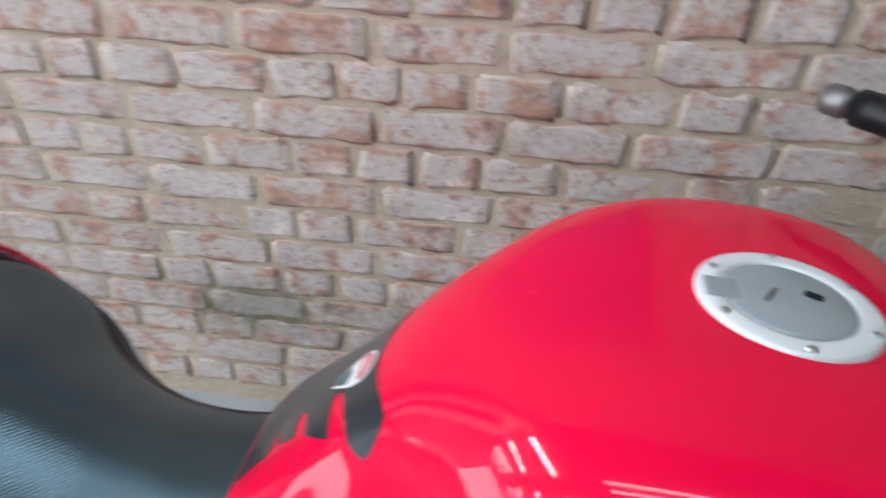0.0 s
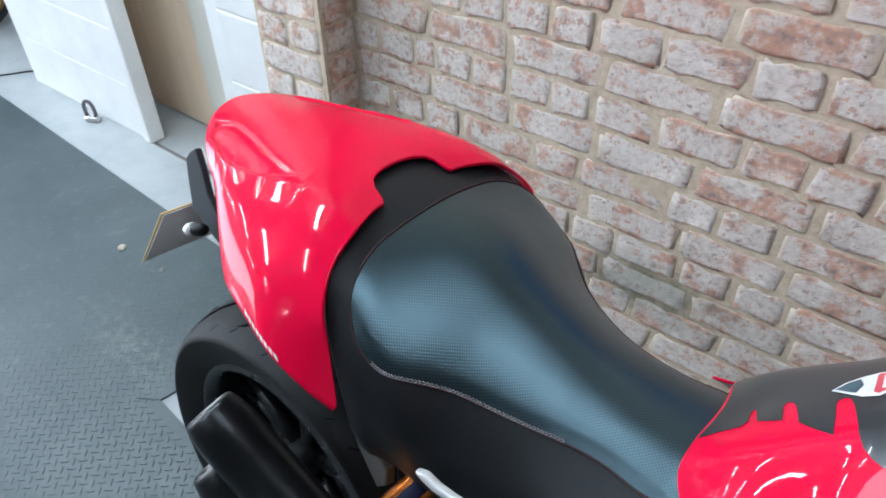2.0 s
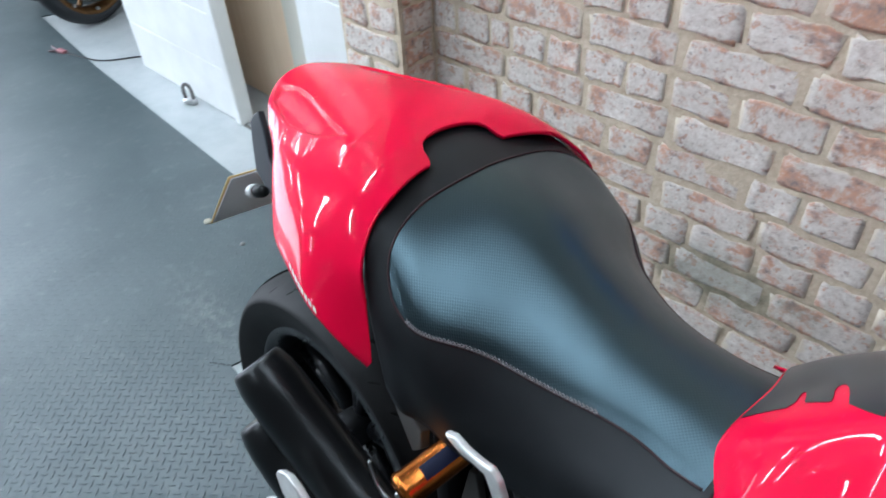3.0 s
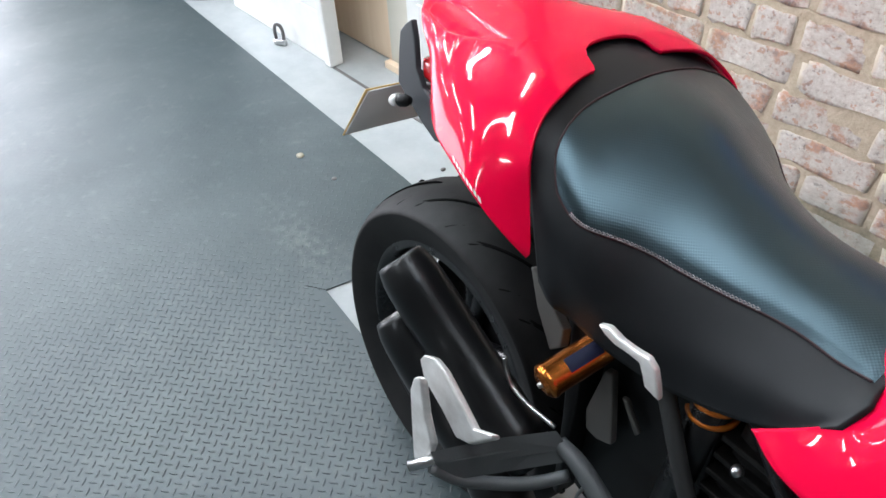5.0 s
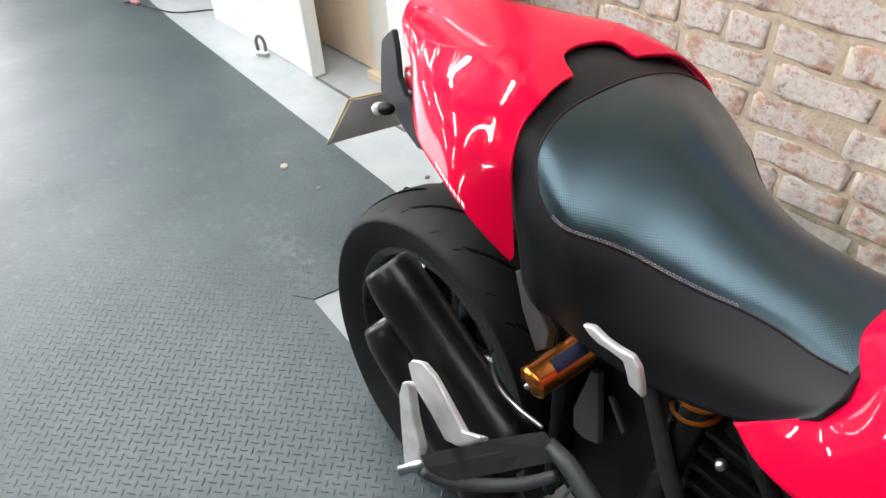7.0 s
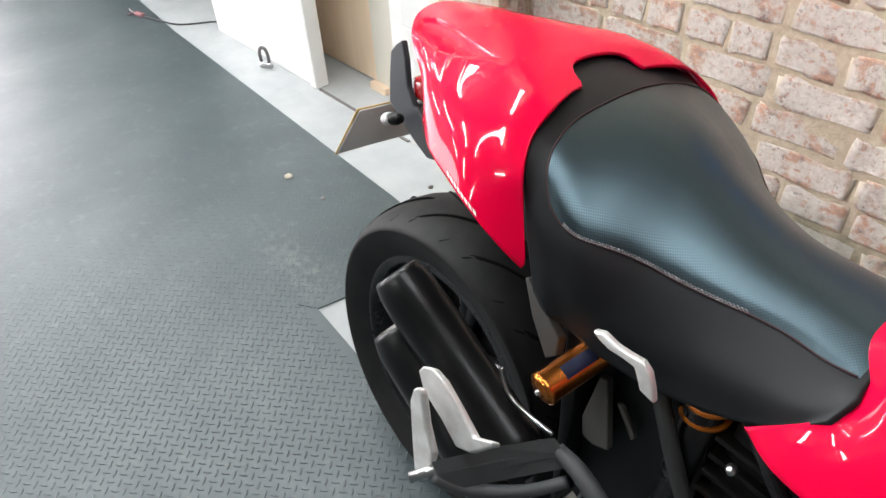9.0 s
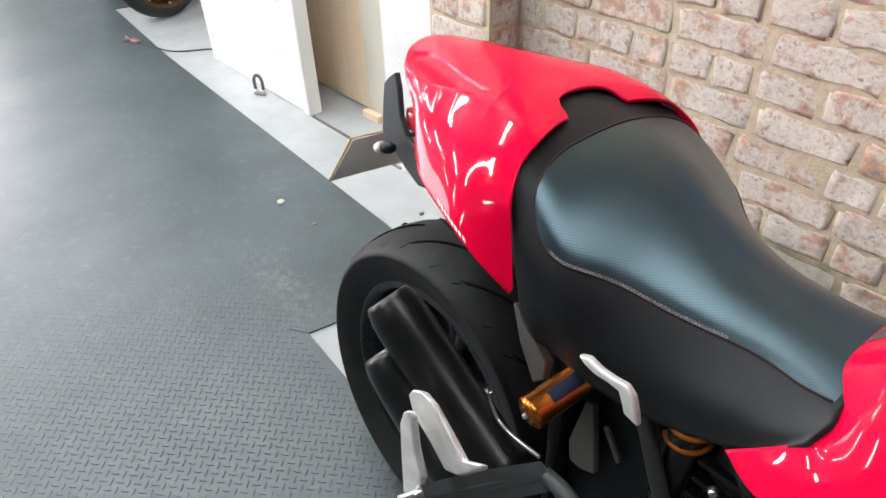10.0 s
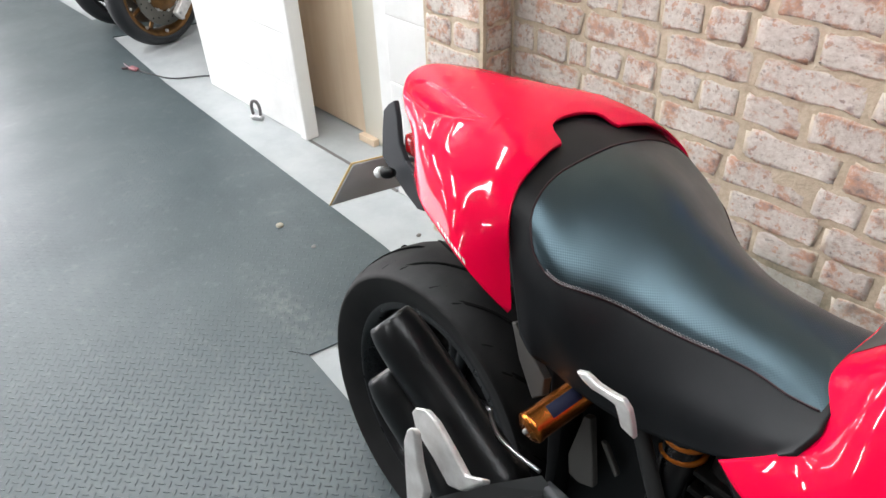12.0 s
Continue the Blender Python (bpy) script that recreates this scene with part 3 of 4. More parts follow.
TANK = Skin([
    [(0.342, 0, 0.80), (0.337, -0.055, 0.778), (0.358, -0.10, 0.745), (0.346, -0.132, 0.720), (0.298, -0.162, 0.684)],
    [(0.369, 0, 0.823), (0.362, -0.050, 0.812), (0.373, -0.104, 0.775), (0.373, -0.144, 0.726), (0.340, -0.176, 0.672)],
    [(0.398, 0, 0.857), (0.394, -0.048, 0.845), (0.396, -0.100, 0.803), (0.404, -0.147, 0.744), (0.402, -0.184, 0.674)],
    [(0.45, 0, 0.915), (0.45, -0.046, 0.900), (0.455, -0.090, 0.853), (0.46, -0.142, 0.785), (0.47, -0.187, 0.692)],
    [(0.50, 0, 0.966), (0.50, -0.056, 0.953), (0.51, -0.112, 0.905), (0.515, -0.168, 0.83), (0.53, -0.20, 0.71)],
    [(0.57, 0, 1.007), (0.57, -0.08, 1.0), (0.575, -0.147, 0.965), (0.58, -0.20, 0.88), (0.60, -0.22, 0.73)],
    [(0.65, 0, 1.025), (0.65, -0.088, 1.023), (0.65, -0.162, 0.999), (0.66, -0.22, 0.908), (0.68, -0.235, 0.75)],
    [(0.74, 0, 1.027), (0.74, -0.09, 1.026), (0.74, -0.17, 1.006), (0.75, -0.23, 0.912), (0.76, -0.24, 0.76)],
    [(0.83, 0, 1.014), (0.83, -0.09, 1.012), (0.83, -0.165, 0.992), (0.84, -0.22, 0.897), (0.85, -0.235, 0.76)],
    [(0.92, 0, 0.975), (0.92, -0.08, 0.97), (0.92, -0.145, 0.945), (0.93, -0.19, 0.862), (0.94, -0.21, 0.76)],
], 0.018)


EDGE = [(0.0, 4.24), (0.55, 4.22), (0.78, 4.27), (0.9, 4.45), (0.96, 4.95), (1.02, 5.06), (1.12, 5.03), (1.4, 5.0), (5.7, 5.0), (5.88, 4.97), (6.0, 4.82)]


def cowl_end(v):
    """How far forward the cowl reaches: cut back round the seat's tongue, with a point at each side of it."""
    v = abs(v)
    for (a, p), (b, q) in zip(EDGE, EDGE[1:]):
        if v <= b:
            t = (v - a) / (b - a)
            return p + (q - p) * t * t * (3 - 2 * t)
    return 5.0


# outline of a mirrored shape on the tail, put into the surface as hollows
REFLECTION = [(0.15, 1.4), (0.12, 2.1), (0.5, 2.4), (1.1, 2.58), (1.6, 2.45), (2.1, 2.25), (2.75, 1.75), (2.0, 1.6), (1.25, 1.35), (0.6, 1.15)]
CREASE = [(0.0, 2.3), (0.5, 2.5), (1.1, 2.62), (1.6, 2.5), (2.1, 2.3), (3.0, 1.85), (4.0, 1.35), (5.0, 1.05), (6.0, 0.9)]


def sink(u, v):
    """Depth of two pointed hollows that imitate a reflection on the tail's smooth top, and the shoulder crease that
    runs on from them.
    """
    v = abs(v)
    d, hit = 9.0, inside(REFLECTION, u, v)
    for (u0, v0), (u1, v1) in zip(REFLECTION, REFLECTION[1:] + REFLECTION[:1]):
        k = max(0.0, min(1.0, ((u - u0) * (u1 - u0) + (v - v0) * (v1 - v0)) / ((u1 - u0) ** 2 + (v1 - v0) ** 2)))
        d = min(d, math.hypot(u - u0 - k * (u1 - u0), (v - v0 - k * (v1 - v0)) * 1.3))
    depth = -0.004 * min(1.0, d / 0.13) if hit else 0.0
    for (u0, v0), (u1, v1) in zip(CREASE, CREASE[1:]):
        if u0 <= u <= u1:
            line = v0 + (v1 - v0) * (u - u0) / (u1 - u0)
            depth += 0.0016 * math.exp(-math.hypot(v - line, 0.04) / 0.3) * max(0.35, 1.0 - max(0.0, u - 2.5) / 2)
    return depth


def inside(poly, x, y):
    hit = False
    for (x0, y0), (x1, y1) in zip(poly, poly[1:] + poly[:1]):
        if (y0 > y) != (y1 > y) and x < (x1 - x0) * (y - y0) / (y1 - y0) + x0:
            hit = not hit
    return hit


bm, g = bmesh.new(), []
vs = sorted(set(span(-6, -2.9, 24) + span(-2.9, -1.15, 50) + span(-1.15, -0.85, 30) + span(-0.85, 0.85, 40) + span(0.85, 1.15, 30) + span(1.15, 2.9, 50) + span(2.9, 6, 24)))
for a in span(0, 1, 100):
    row = []
    for v in vs:
        u = a * cowl_end(v)
        h = sink(u, v)
        p = COWL.at(u, v)
        row.append(bm.verts.new(p + COWL.normal(min(u, 4.99), v) * h if h else p))
    g.append(row)
for r, q in zip(g, g[1:]):
    for k in range(len(vs) - 1):
        bm.faces.new((r[k], r[k + 1], q[k + 1], q[k]))
cowl = part("tail_cowl", bm, RED, bike, "glossy red tail cowl")
thick(cowl, 0.005)
seat = part("seat", SEAT.grid(span(0, 7, 64), span(-4, 4, 80)), LEATHER, bike, "black vinyl rider seat")
thick(seat, 0.02)
tank = part("fuel_tank", TANK.grid(span(0, 9, 80), span(-4, 4, 80)), RED, bike, "glossy red fuel tank")
thick(tank, 0.004)


def decal(name, skin, poly, step, lift, material, parent, label=""):
    """A thin film on a skin, inside an outline given along and across it; its rim is drawn onto the outline."""
    us, vs = [p[0] for p in poly], [p[1] for p in poly]
    u0, v0 = min(us), min(vs)
    cells = {(i, j) for i in range(int((max(us) - u0) / step) + 1) for j in range(int((max(vs) - v0) / step) + 1) if inside(poly, u0 + (i + 0.5) * step, v0 + (j + 0.5) * step)}
    bm, made = bmesh.new(), {}

    def vert(i, j):
        if (i, j) not in made:
            u, v = u0 + i * step, v0 + j * step
            if not {(i, j), (i - 1, j), (i, j - 1), (i - 1, j - 1)} <= cells:
                best = None
                for (a, b), (c, d) in zip(poly, poly[1:] + poly[:1]):
                    k = max(0.0, min(1.0, ((u - a) * (c - a) + (v - b) * (d - b)) / max(1e-9, (c - a) ** 2 + (d - b) ** 2)))
                    q = (a + k * (c - a), b + k * (d - b))
                    r = math.hypot(q[0] - u, q[1] - v)
                    if best is None or r < best[0]:
                        best = (r, q)
                if best[0] < step * 0.9:
                    u, v = best[1]
            made[i, j] = bm.verts.new(skin.at(u, v) + skin.normal(u, v) * lift)
        return made[i, j]

    for i, j in sorted(cells):
        bm.faces.new((vert(i, j), vert(i + 1, j), vert(i + 1, j + 1), vert(i, j + 1)))
    return part(name, bm, material, parent, label)


# seat: textured panel, piping and stitches
def seat_edge(u):
    widen = min(1.0, max(0.0, (u - 4.2) / 1.6))
    return 1.84 + 0.74 * math.exp(-(max(0.0, u - 1.1) / 0.82) ** 2) + 0.19 * widen * widen * (3 - 2 * widen)


def panel_uv(a, b):
    ur = 1.28 - 1.405 * b ** 2 + 0.846 * b ** 4 + 0.306 * b ** 12
    u = ur + (6.72 - ur) * a
    return u, b * seat_edge(u)


bm, g = bmesh.new(), []
for a in span(0, 1, 56):
    g.append([bm.verts.new(SEAT.at(*panel_uv(a, b)) + SEAT.normal(*panel_uv(a, b)) * (0.0006 + 0.0022 * min(1.0, 9 * (1 - abs(b)), 12 * a, 12 * (1 - a)))) for b in span(-1, 1, 48)])
# dimples in straight rows: length along the seat's middle line, and girth across it
spine = [SEAT.at(u, 0) for u in span(0, 7, 70)]
reach = [0.0]
for p, q in zip(spine, spine[1:]):
    reach.append(reach[-1] + (q - p).length)


def along_seat(x):
    """Length along the middle line at x, and the line's fall there."""
    for k in range(70):
        if x < spine[k + 1].x or k == 69:
            dx = spine[k + 1].x - spine[k].x
            return reach[k] + (x - spine[k].x) / dx * (reach[k + 1] - reach[k]), (spine[k + 1].z - spine[k].z) / dx


grain = []
for row in g:
    girth = [0.0]
    for p, q in zip(row, row[1:]):
        d = q.co - p.co
        girth.append(girth[-1] + math.hypot(d.y, d.z - along_seat((p.co.x + q.co.x) / 2)[1] * d.x))
    grain.append([(along_seat(p.co.x)[0], x - girth[24]) for p, x in zip(row, girth)])
lay_uv = bm.loops.layers.uv.new("UVMap")
for i in range(56):
    for k in range(48):
        f = bm.faces.new((g[i][k], g[i][k + 1], g[i + 1][k + 1], g[i + 1][k]))
        for lp, (m, n) in zip(f.loops, ((i, k), (i, k + 1), (i + 1, k + 1), (i + 1, k))):
            lp[lay_uv].uv = grain[m][n]
part("seat_panel", bm, PANEL, seat, "black dimpled vinyl seat panel")
rim_uv = [panel_uv(a, -1) for a in span(0.99, 0, 50)] + [panel_uv(0, b) for b in span(-0.97, 0.97, 44)] + [panel_uv(a, 1) for a in span(0, 0.99, 50)]
rim = [SEAT.at(u, v) + SEAT.normal(u, v) * 0.0012 for u, v in rim_uv]
part("piping", tube_bm(rim, 0.0014, 6, smooth_path=False), REDTHREAD, seat, "dark red piping")
bm = bmesh.new()
for i in range(len(rim) - 1):
    u, v = rim_uv[i]
    if v < 0 or u < 1.45 or u > 4.3 or i < 97:
        continue
    n = SEAT.normal(u, v)
    for k in range(2):
        p = rim[i].lerp(rim[i + 1], k / 2)
        q = rim[i].lerp(rim[i + 1], (k + 0.95) / 2)
        side = (q - p).cross(n).normalized()
        for w0, w1 in ((0.0, 0.0019), (0.0038, 0.0019)):
            tube_bm([p - side * w0 + n * 0.0006, p.lerp(q, 0.5) - side * (w0 + w1) / 2 + n * 0.0014, q - side * w1 + n * 0.0006], 0.00065, 5, bm, smooth_path=False)
tagged(part("stitching", bm, THREAD, seat), "pale grey braided stitching", kind="stuff")
# tank pad with dripping edge, shield badge
half_pad = [(0.1, 0.62), (0.6, 0.58), (1.12, 0.55), (1.18, 0.42), (1.05, 0.2), (1.04, 0.14), (1.1, 0.12), (1.2, 0.2), (1.45, 0.46), (1.7, 0.5), (1.99, 0.54), (1.93, 0.4), (1.83, 0.22), (1.82, 0.14), (1.88, 0.1), (1.95, 0.12), (2.04, 0.22), (2.14, 0.4), (2.25, 0.63), (2.4, 0.74), (2.55, 0.84), (2.70, 0.93), (2.62, 0.6), (2.57, 0.42), (2.55, 0.3), (2.60, 0.24), (2.67, 0.27), (2.75, 0.42), (2.85, 0.68), (2.95, 0.95), (3.05, 1.15), (3.2, 1.32), (3.35, 1.43), (3.45, 1.36), (3.58, 1.17), (3.63, 1.04), (3.52, 0.84), (3.4, 0.65), (3.3, 0.45), (3.23, 0.25), (3.22, 0.0)]
pad = decal("tank_pad", TANK, half_pad + [(3.26, -0.3), (3.36, -0.6), (3.5, -0.9), (3.4, -1.25), (2.8, -1.35), (0.1, -1.3)], 0.025, 0.0008, PADDARK, tank, "dark grey tank pad with dripping outline")
shield = [(2.42, 0.03), (2.55, -0.12), (2.72, -0.21), (2.9, -0.25), (3.05, -0.2), (3.13, -0.05), (3.15, 0.1), (3.1, 0.25), (2.98, 0.33), (2.8, 0.3), (2.6, 0.17)]
badge = decal("badge", TANK, shield, 0.0125, 0.0016, WHITEDECAL, pad, "pale shield-shaped badge")
mid = (2.82, 0.04)
inner = [(mid[0] + (u - mid[0]) * 0.88, mid[1] + (v - mid[1]) * 0.84) for u, v in shield]
decal("badge_tip", TANK, [p for p in inner if p[0] < 2.70][:2] + [(2.70, -0.14), (2.76, 0.03), (2.72, 0.2)] + [p for p in inner if p[0] < 2.70][2:], 0.0125, 0.0022, TEALDECAL, pad)
decal("badge_field", TANK, [(2.87, -0.16)] + [p for p in inner if p[0] > 2.88] + [(2.90, 0.24)], 0.0125, 0.0022, REDDECAL, pad)
decal("badge_bar", TANK, [(2.95, -0.1), (3.0, -0.1), (3.03, 0.2), (2.98, 0.2)], 0.0125, 0.0028, WHITEDECAL, pad)

# fuel cap
c = TANK.at(7.0, 0.0)
n = Vector((0.03, 0.0, 1.0)).normalized()
fore = (Vector((1, 0, 0)) - n * n.x).normalized()
CM = Matrix.Translation(c + n * -0.001) @ Matrix((fore, n.cross(fore), n)).transposed().to_4x4()
cap = part("fuel_cap", lathe_bm([(0.0, 0.003), (0.044, 0.002), (0.0445, 0.0045), (0.047, 0.005), (0.058, 0.0045), (0.061, 0.0025), (0.061, -0.006)], CM, 72), CAPMETAL, tank, "satin metal fuel cap ring")
part("cap_flap", lathe_bm([(0.0, 0.0055), (0.040, 0.0052), (0.0435, 0.0035), (0.0435, 0.001)], CM, 60), CAPGREY, cap, "grey cap flap")
part("hinge", (lambda b: (bmesh.ops.transform(b, matrix=CM, verts=b.verts), b)[1])(box_bm((-0.056, -0.012, 0.002), (-0.034, 0.012, 0.0062), 0.002)), CAPGREY, cap, smooth=False)
part("key_slot", (lambda b: (bmesh.ops.transform(b, matrix=CM @ pose(0.017, 0.006, 0, 0, 0, -25), verts=b.verts), b)[1])(box_bm((-0.006, -0.0028, 0.006), (0.006, 0.0028, 0.0062), 0.0012)), BLACK, cap, smooth=False)
part("flap_mark", (lambda b: (bmesh.ops.transform(b, matrix=CM @ pose(-0.012, 0.0, 0, 0, 0, 60), verts=b.verts), b)[1])(box_bm((-0.011, -0.0015, 0.006), (0.011, 0.0015, 0.006), 0.0006)), GREYMETAL, cap, smooth=False)
for k in range(6):
    a = math.radians(30 + 60 * k)
    part("cap_bolt", lathe_bm([(0, 0.0062), (0.0028, 0.0062), (0.0032, 0.004)], CM @ Matrix.Translation((0.054 * math.cos(a), 0.054 * math.sin(a), 0)), 12), STEEL, cap)

# left handlebar
bar = part("handlebar", tube_bm([(0.842, 0.335, 1.075), (0.90, 0.27, 1.078), (0.98, 0.15, 1.075), (1.02, 0.0, 1.07)], 0.011, 12), BLACK, bike)
part("grip", tube_bm([(0.862, 0.313, 1.076), (0.93, 0.235, 1.078), (0.945, 0.21, 1.078)], 0.0185, 16), BLACK, bar, "black rubber grip")
part("bar_end", lathe_bm([(0, -0.012), (0.012, -0.012), (0.016, -0.006), (0.016, 0.012), (0.012, 0.02), (0, 0.02)], frame_to((0.846, 0.331, 1.0755), (0.90, 0.27, 1.078)), 24), GREYMETAL, bar, "dull grey bar end weight")

# rear wheel
AXLE = Vector((-0.219, -0.05, 0.304))
WM = Matrix.Translation(AXLE) @ pose(0, 0, 0, 90, 0, 0)
wheel = part("rear_wheel", lathe_bm([(0.0, -0.05), (0.03, -0.05), (0.035, -0.045), (0.035, 0.045), (0.03, 0.05), (0.0, 0.05)], WM, 32), BLACK, bike, "black rear wheel hub")
w, R, r = 0.18, 0.304, 0.217
prof = [(r, -w * 0.38), (r + 0.02, -w * 0.43), (R - 0.05, -w * 0.475), (R - 0.037, -w * 0.492), (R - 0.035, -w * 0.496), (R - 0.032, -w * 0.497), (R - 0.026, -w * 0.47), (R - 0.012, -w * 0.35), (R - 0.004, -w * 0.19), (R - 0.001, 0)]
prof += [(a, -b) for a, b in prof[-2::-1]]
tyre = part("tyre", lathe_bm(prof, WM, 120), RUBBER, wheel, "black road tyre")
band = [(R - 0.034, -w * 0.498), (R - 0.0315, -w * 0.499), (R - 0.025, -w * 0.472), (R - 0.011, -w * 0.35), (R - 0.003, -w * 0.19), (R, 0)]
band += [(a, -b) for a, b in band[-2::-1]]
part("tread", lathe_bm(band, WM, 120), TREAD, tyre, "worn grey tread band")


def tyre_point(ang, s, lift=0.0005):
    """A point on the tread: ang round the wheel, s across it from -1 (right) to 1."""
    y = s * w * 0.49
    h = R - 0.030 * abs(s) ** 2.3 + lift
    return AXLE + Vector((h * math.cos(ang), y, h * math.sin(ang)))


for side in (-1, 1):
    for k in range(13):
        a0 = 2 * math.pi * k / 13 + (0.24 if side > 0 else 0.0)
        # a long sweeping sipe, a shorter one beside it and a shoulder cut
        for ln, off, s0, s1, wd in ((0.46, 0.0, 0.06, 0.80, 0.0026), (0.26, 0.20, 0.34, 0.88, 0.0022), (0.10, 0.05, 0.66, 0.90, 0.0018)):
            pts = [tyre_point(a0 + off + ln * t, side * (s0 + (s1 - s0) * t ** 1.3)) for t in span(0, 1, 9)]
            part("tread_groove", tube_bm(pts, [0.0005] + [wd] * 8 + [0.0005], 6, smooth_path=False), GROOVE, tyre)
part("rim", lathe_bm([(r + 0.002, -0.068), (r - 0.012, -0.07), (r - 0.02, -0.05), (r - 0.03, -0.03), (r - 0.03, 0.03), (r - 0.02, 0.05), (r - 0.012, 0.07), (r + 0.002, 0.068)], WM, 96), GLOSSBLACK, wheel, "black alloy rim")
for k in range(5):
    for d in (-0.11, 0.11):
        a = 2 * math.pi * k / 5 + 0.3
        p = AXLE + Vector((0.03 * math.cos(a), 0, 0.03 * math.sin(a)))
        q = AXLE + Vector((0.19 * math.cos(a + d), 0, 0.19 * math.sin(a + d)))
        part("spoke", tube_bm([p, q], [0.016, 0.011], 8), GLOSSBLACK, wheel)

part("sprocket_carrier", lathe_bm([(0, 0.02), (0.06, 0.02), (0.075, 0.035), (0.178, 0.05), (0.182, 0.056), (0.175, 0.062), (0, 0.062)], WM @ pose(0, 0, 0, 180, 0, 0), 48), BLACK, wheel, "black sprocket carrier")
part("brake_disc", lathe_bm([(0.07, -0.034), (0.12, -0.034), (0.12, -0.03), (0.07, -0.03), (0.07, -0.034)], WM, 48), DARKMETAL, wheel, "dark rear brake disc")
# exhaust
for a, b in (((-0.167, -0.252, 0.618), (0.072, -0.198, 0.415)), ((-0.158, -0.260, 0.526), (0.072, -0.218, 0.322))):
    m = part("silencer", lathe_bm([(0.0, 0.02), (0.026, 0.02), (0.027, 0.004), (0.030, -0.001), (0.0335, 0.001), (0.036, 0.007), (0.0395, 0.022), (0.0412, 0.04), (0.042, 0.07), (0.042, 0.27), (0.0435, 0.272), (0.0435, 0.29), (0.036, 0.33), (0, 0.33)], frame_to(a, b), 48), SATIN, bike, "satin black exhaust silencer")
    part("end_tube", lathe_bm([(0.024, 0.03), (0.024, -0.001), (0.0265, -0.001), (0.0265, 0.03)], frame_to(a, b), 32), GREYMETAL, m)


def prism(points, depth, round_by=0.002):
    """A flat plate: an outline in space, given depth (a vector)."""
    bm = bmesh.new()
    a = [bm.verts.new(Vector(p)) for p in points]
    b = [bm.verts.new(Vector(p) + Vector(depth)) for p in points]
    bm.faces.new(a)
    bm.faces.new(b[::-1])
    for k in range(len(a)):
        bm.faces.new((a[k], b[k], b[(k + 1) % len(a)], a[(k + 1) % len(a)]))
    bmesh.ops.recalc_face_normals(bm, faces=bm.faces)
    bmesh.ops.bevel(bm, geom=list(bm.edges), offset=round_by, segments=2 if round_by < 0.003 else 4, affect="EDGES", profile=0.5, clamp_overlap=True)
    return bm


# passenger peg and heel guard
peg = part("passenger_peg", prism([(0.03, -0.335, 0.476), (0.07, -0.265, 0.495), (0.112, -0.2, 0.508), (0.132, -0.195, 0.488), (0.085, -0.26, 0.462), (0.042, -0.33, 0.446)], (0.012, 0.005, -0.014)), PEGGREY, bike, "grey rubber passenger foot peg", smooth=False)
part("peg_bar", tube_bm([(0.037, -0.337, 0.452), (0.058, -0.31, 0.432), (0.085, -0.275, 0.425), (0.12, -0.235, 0.434), (0.146, -0.198, 0.452)], [0.007, 0.009, 0.009, 0.009, 0.008], 10), PEGGREY, peg)
part("heel_guard", prism([(-0.042, -0.305, 0.562), (-0.034, -0.305, 0.577), (-0.016, -0.305, 0.588), (0.004, -0.305, 0.585), (0.036, -0.305, 0.565), (0.069, -0.305, 0.542), (0.101, -0.305, 0.565), (0.102, -0.305, 0.558), (0.066, -0.305, 0.508), (0.041, -0.305, 0.494), (0.008, -0.305, 0.517), (-0.030, -0.305, 0.535)], (0.005, 0.010, -0.003), 0.0035), ALU, peg, "worn cast aluminium heel guard", smooth=False)
part("heel_guard", prism([(-0.022, -0.333, 0.543), (-0.016, -0.333, 0.569), (-0.008, -0.333, 0.579), (-0.001, -0.333, 0.574), (0.010, -0.333, 0.528), (0.028, -0.333, 0.488), (0.022, -0.333, 0.455), (0.010, -0.333, 0.412), (-0.006, -0.333, 0.42), (-0.015, -0.333, 0.484)], (0.006, 0.009, 0), 0.0035), ALU, peg, "worn cast aluminium heel guard", smooth=False)
part("peg_pivot", lathe_bm([(0, -0.03), (0.007, -0.03), (0.007, 0.03), (0, 0.03)], frame_to((0.03, -0.332, 0.455), (0.05, -0.30, 0.47)), 14), STEEL, peg)
part("peg_hanger", tube_bm([(0.118, -0.195, 0.485), (0.16, -0.197, 0.482), (0.215, -0.2, 0.455), (0.27, -0.2, 0.40)], [0.011, 0.013, 0.014, 0.014], 10), PEGGREY, bike, "grey peg hanger arm")
part("brake_line", tube_bm([(0.006, -0.2, 0.545), (0.012, -0.2, 0.527), (0.03, -0.2, 0.508), (0.066, -0.2, 0.505), (0.108, -0.2, 0.51)], 0.0032, 8), STEEL, bike, "thin steel brake line")

# shock absorber
res = part("shock_reservoir", lathe_bm([(0, 0.002), (0.005, 0.002), (0.006, 0.0), (0.015, 0.0), (0.017, 0.003), (0.0195, 0.003), (0.0225, 0.006), (0.0225, 0.012), (0.0215, 0.014), (0.0215, 0.105), (0.0225, 0.107), (0.0225, 0.115), (0.017, 0.122), (0, 0.122)], frame_to((0.088, -0.220, 0.583), (0.106, -0.121, 0.622)), 40), GOLD, bike, "gold anodised shock absorber reservoir")
FM = frame_to((0.088, -0.220, 0.583), (0.106, -0.121, 0.622))
bm = bmesh.new()
g = [[bm.verts.new(FM @ Vector((0.0219 * math.cos(a), 0.0219 * math.sin(a), h))) for a in span(1.6, 2.45, 10)] for h in (0.035, 0.082)]
for k in range(10):
    bm.faces.new((g[0][k], g[0][k + 1], g[1][k + 1], g[1][k]))
part("reservoir_label", bm, DECALBLUE, res, "dark blue label")
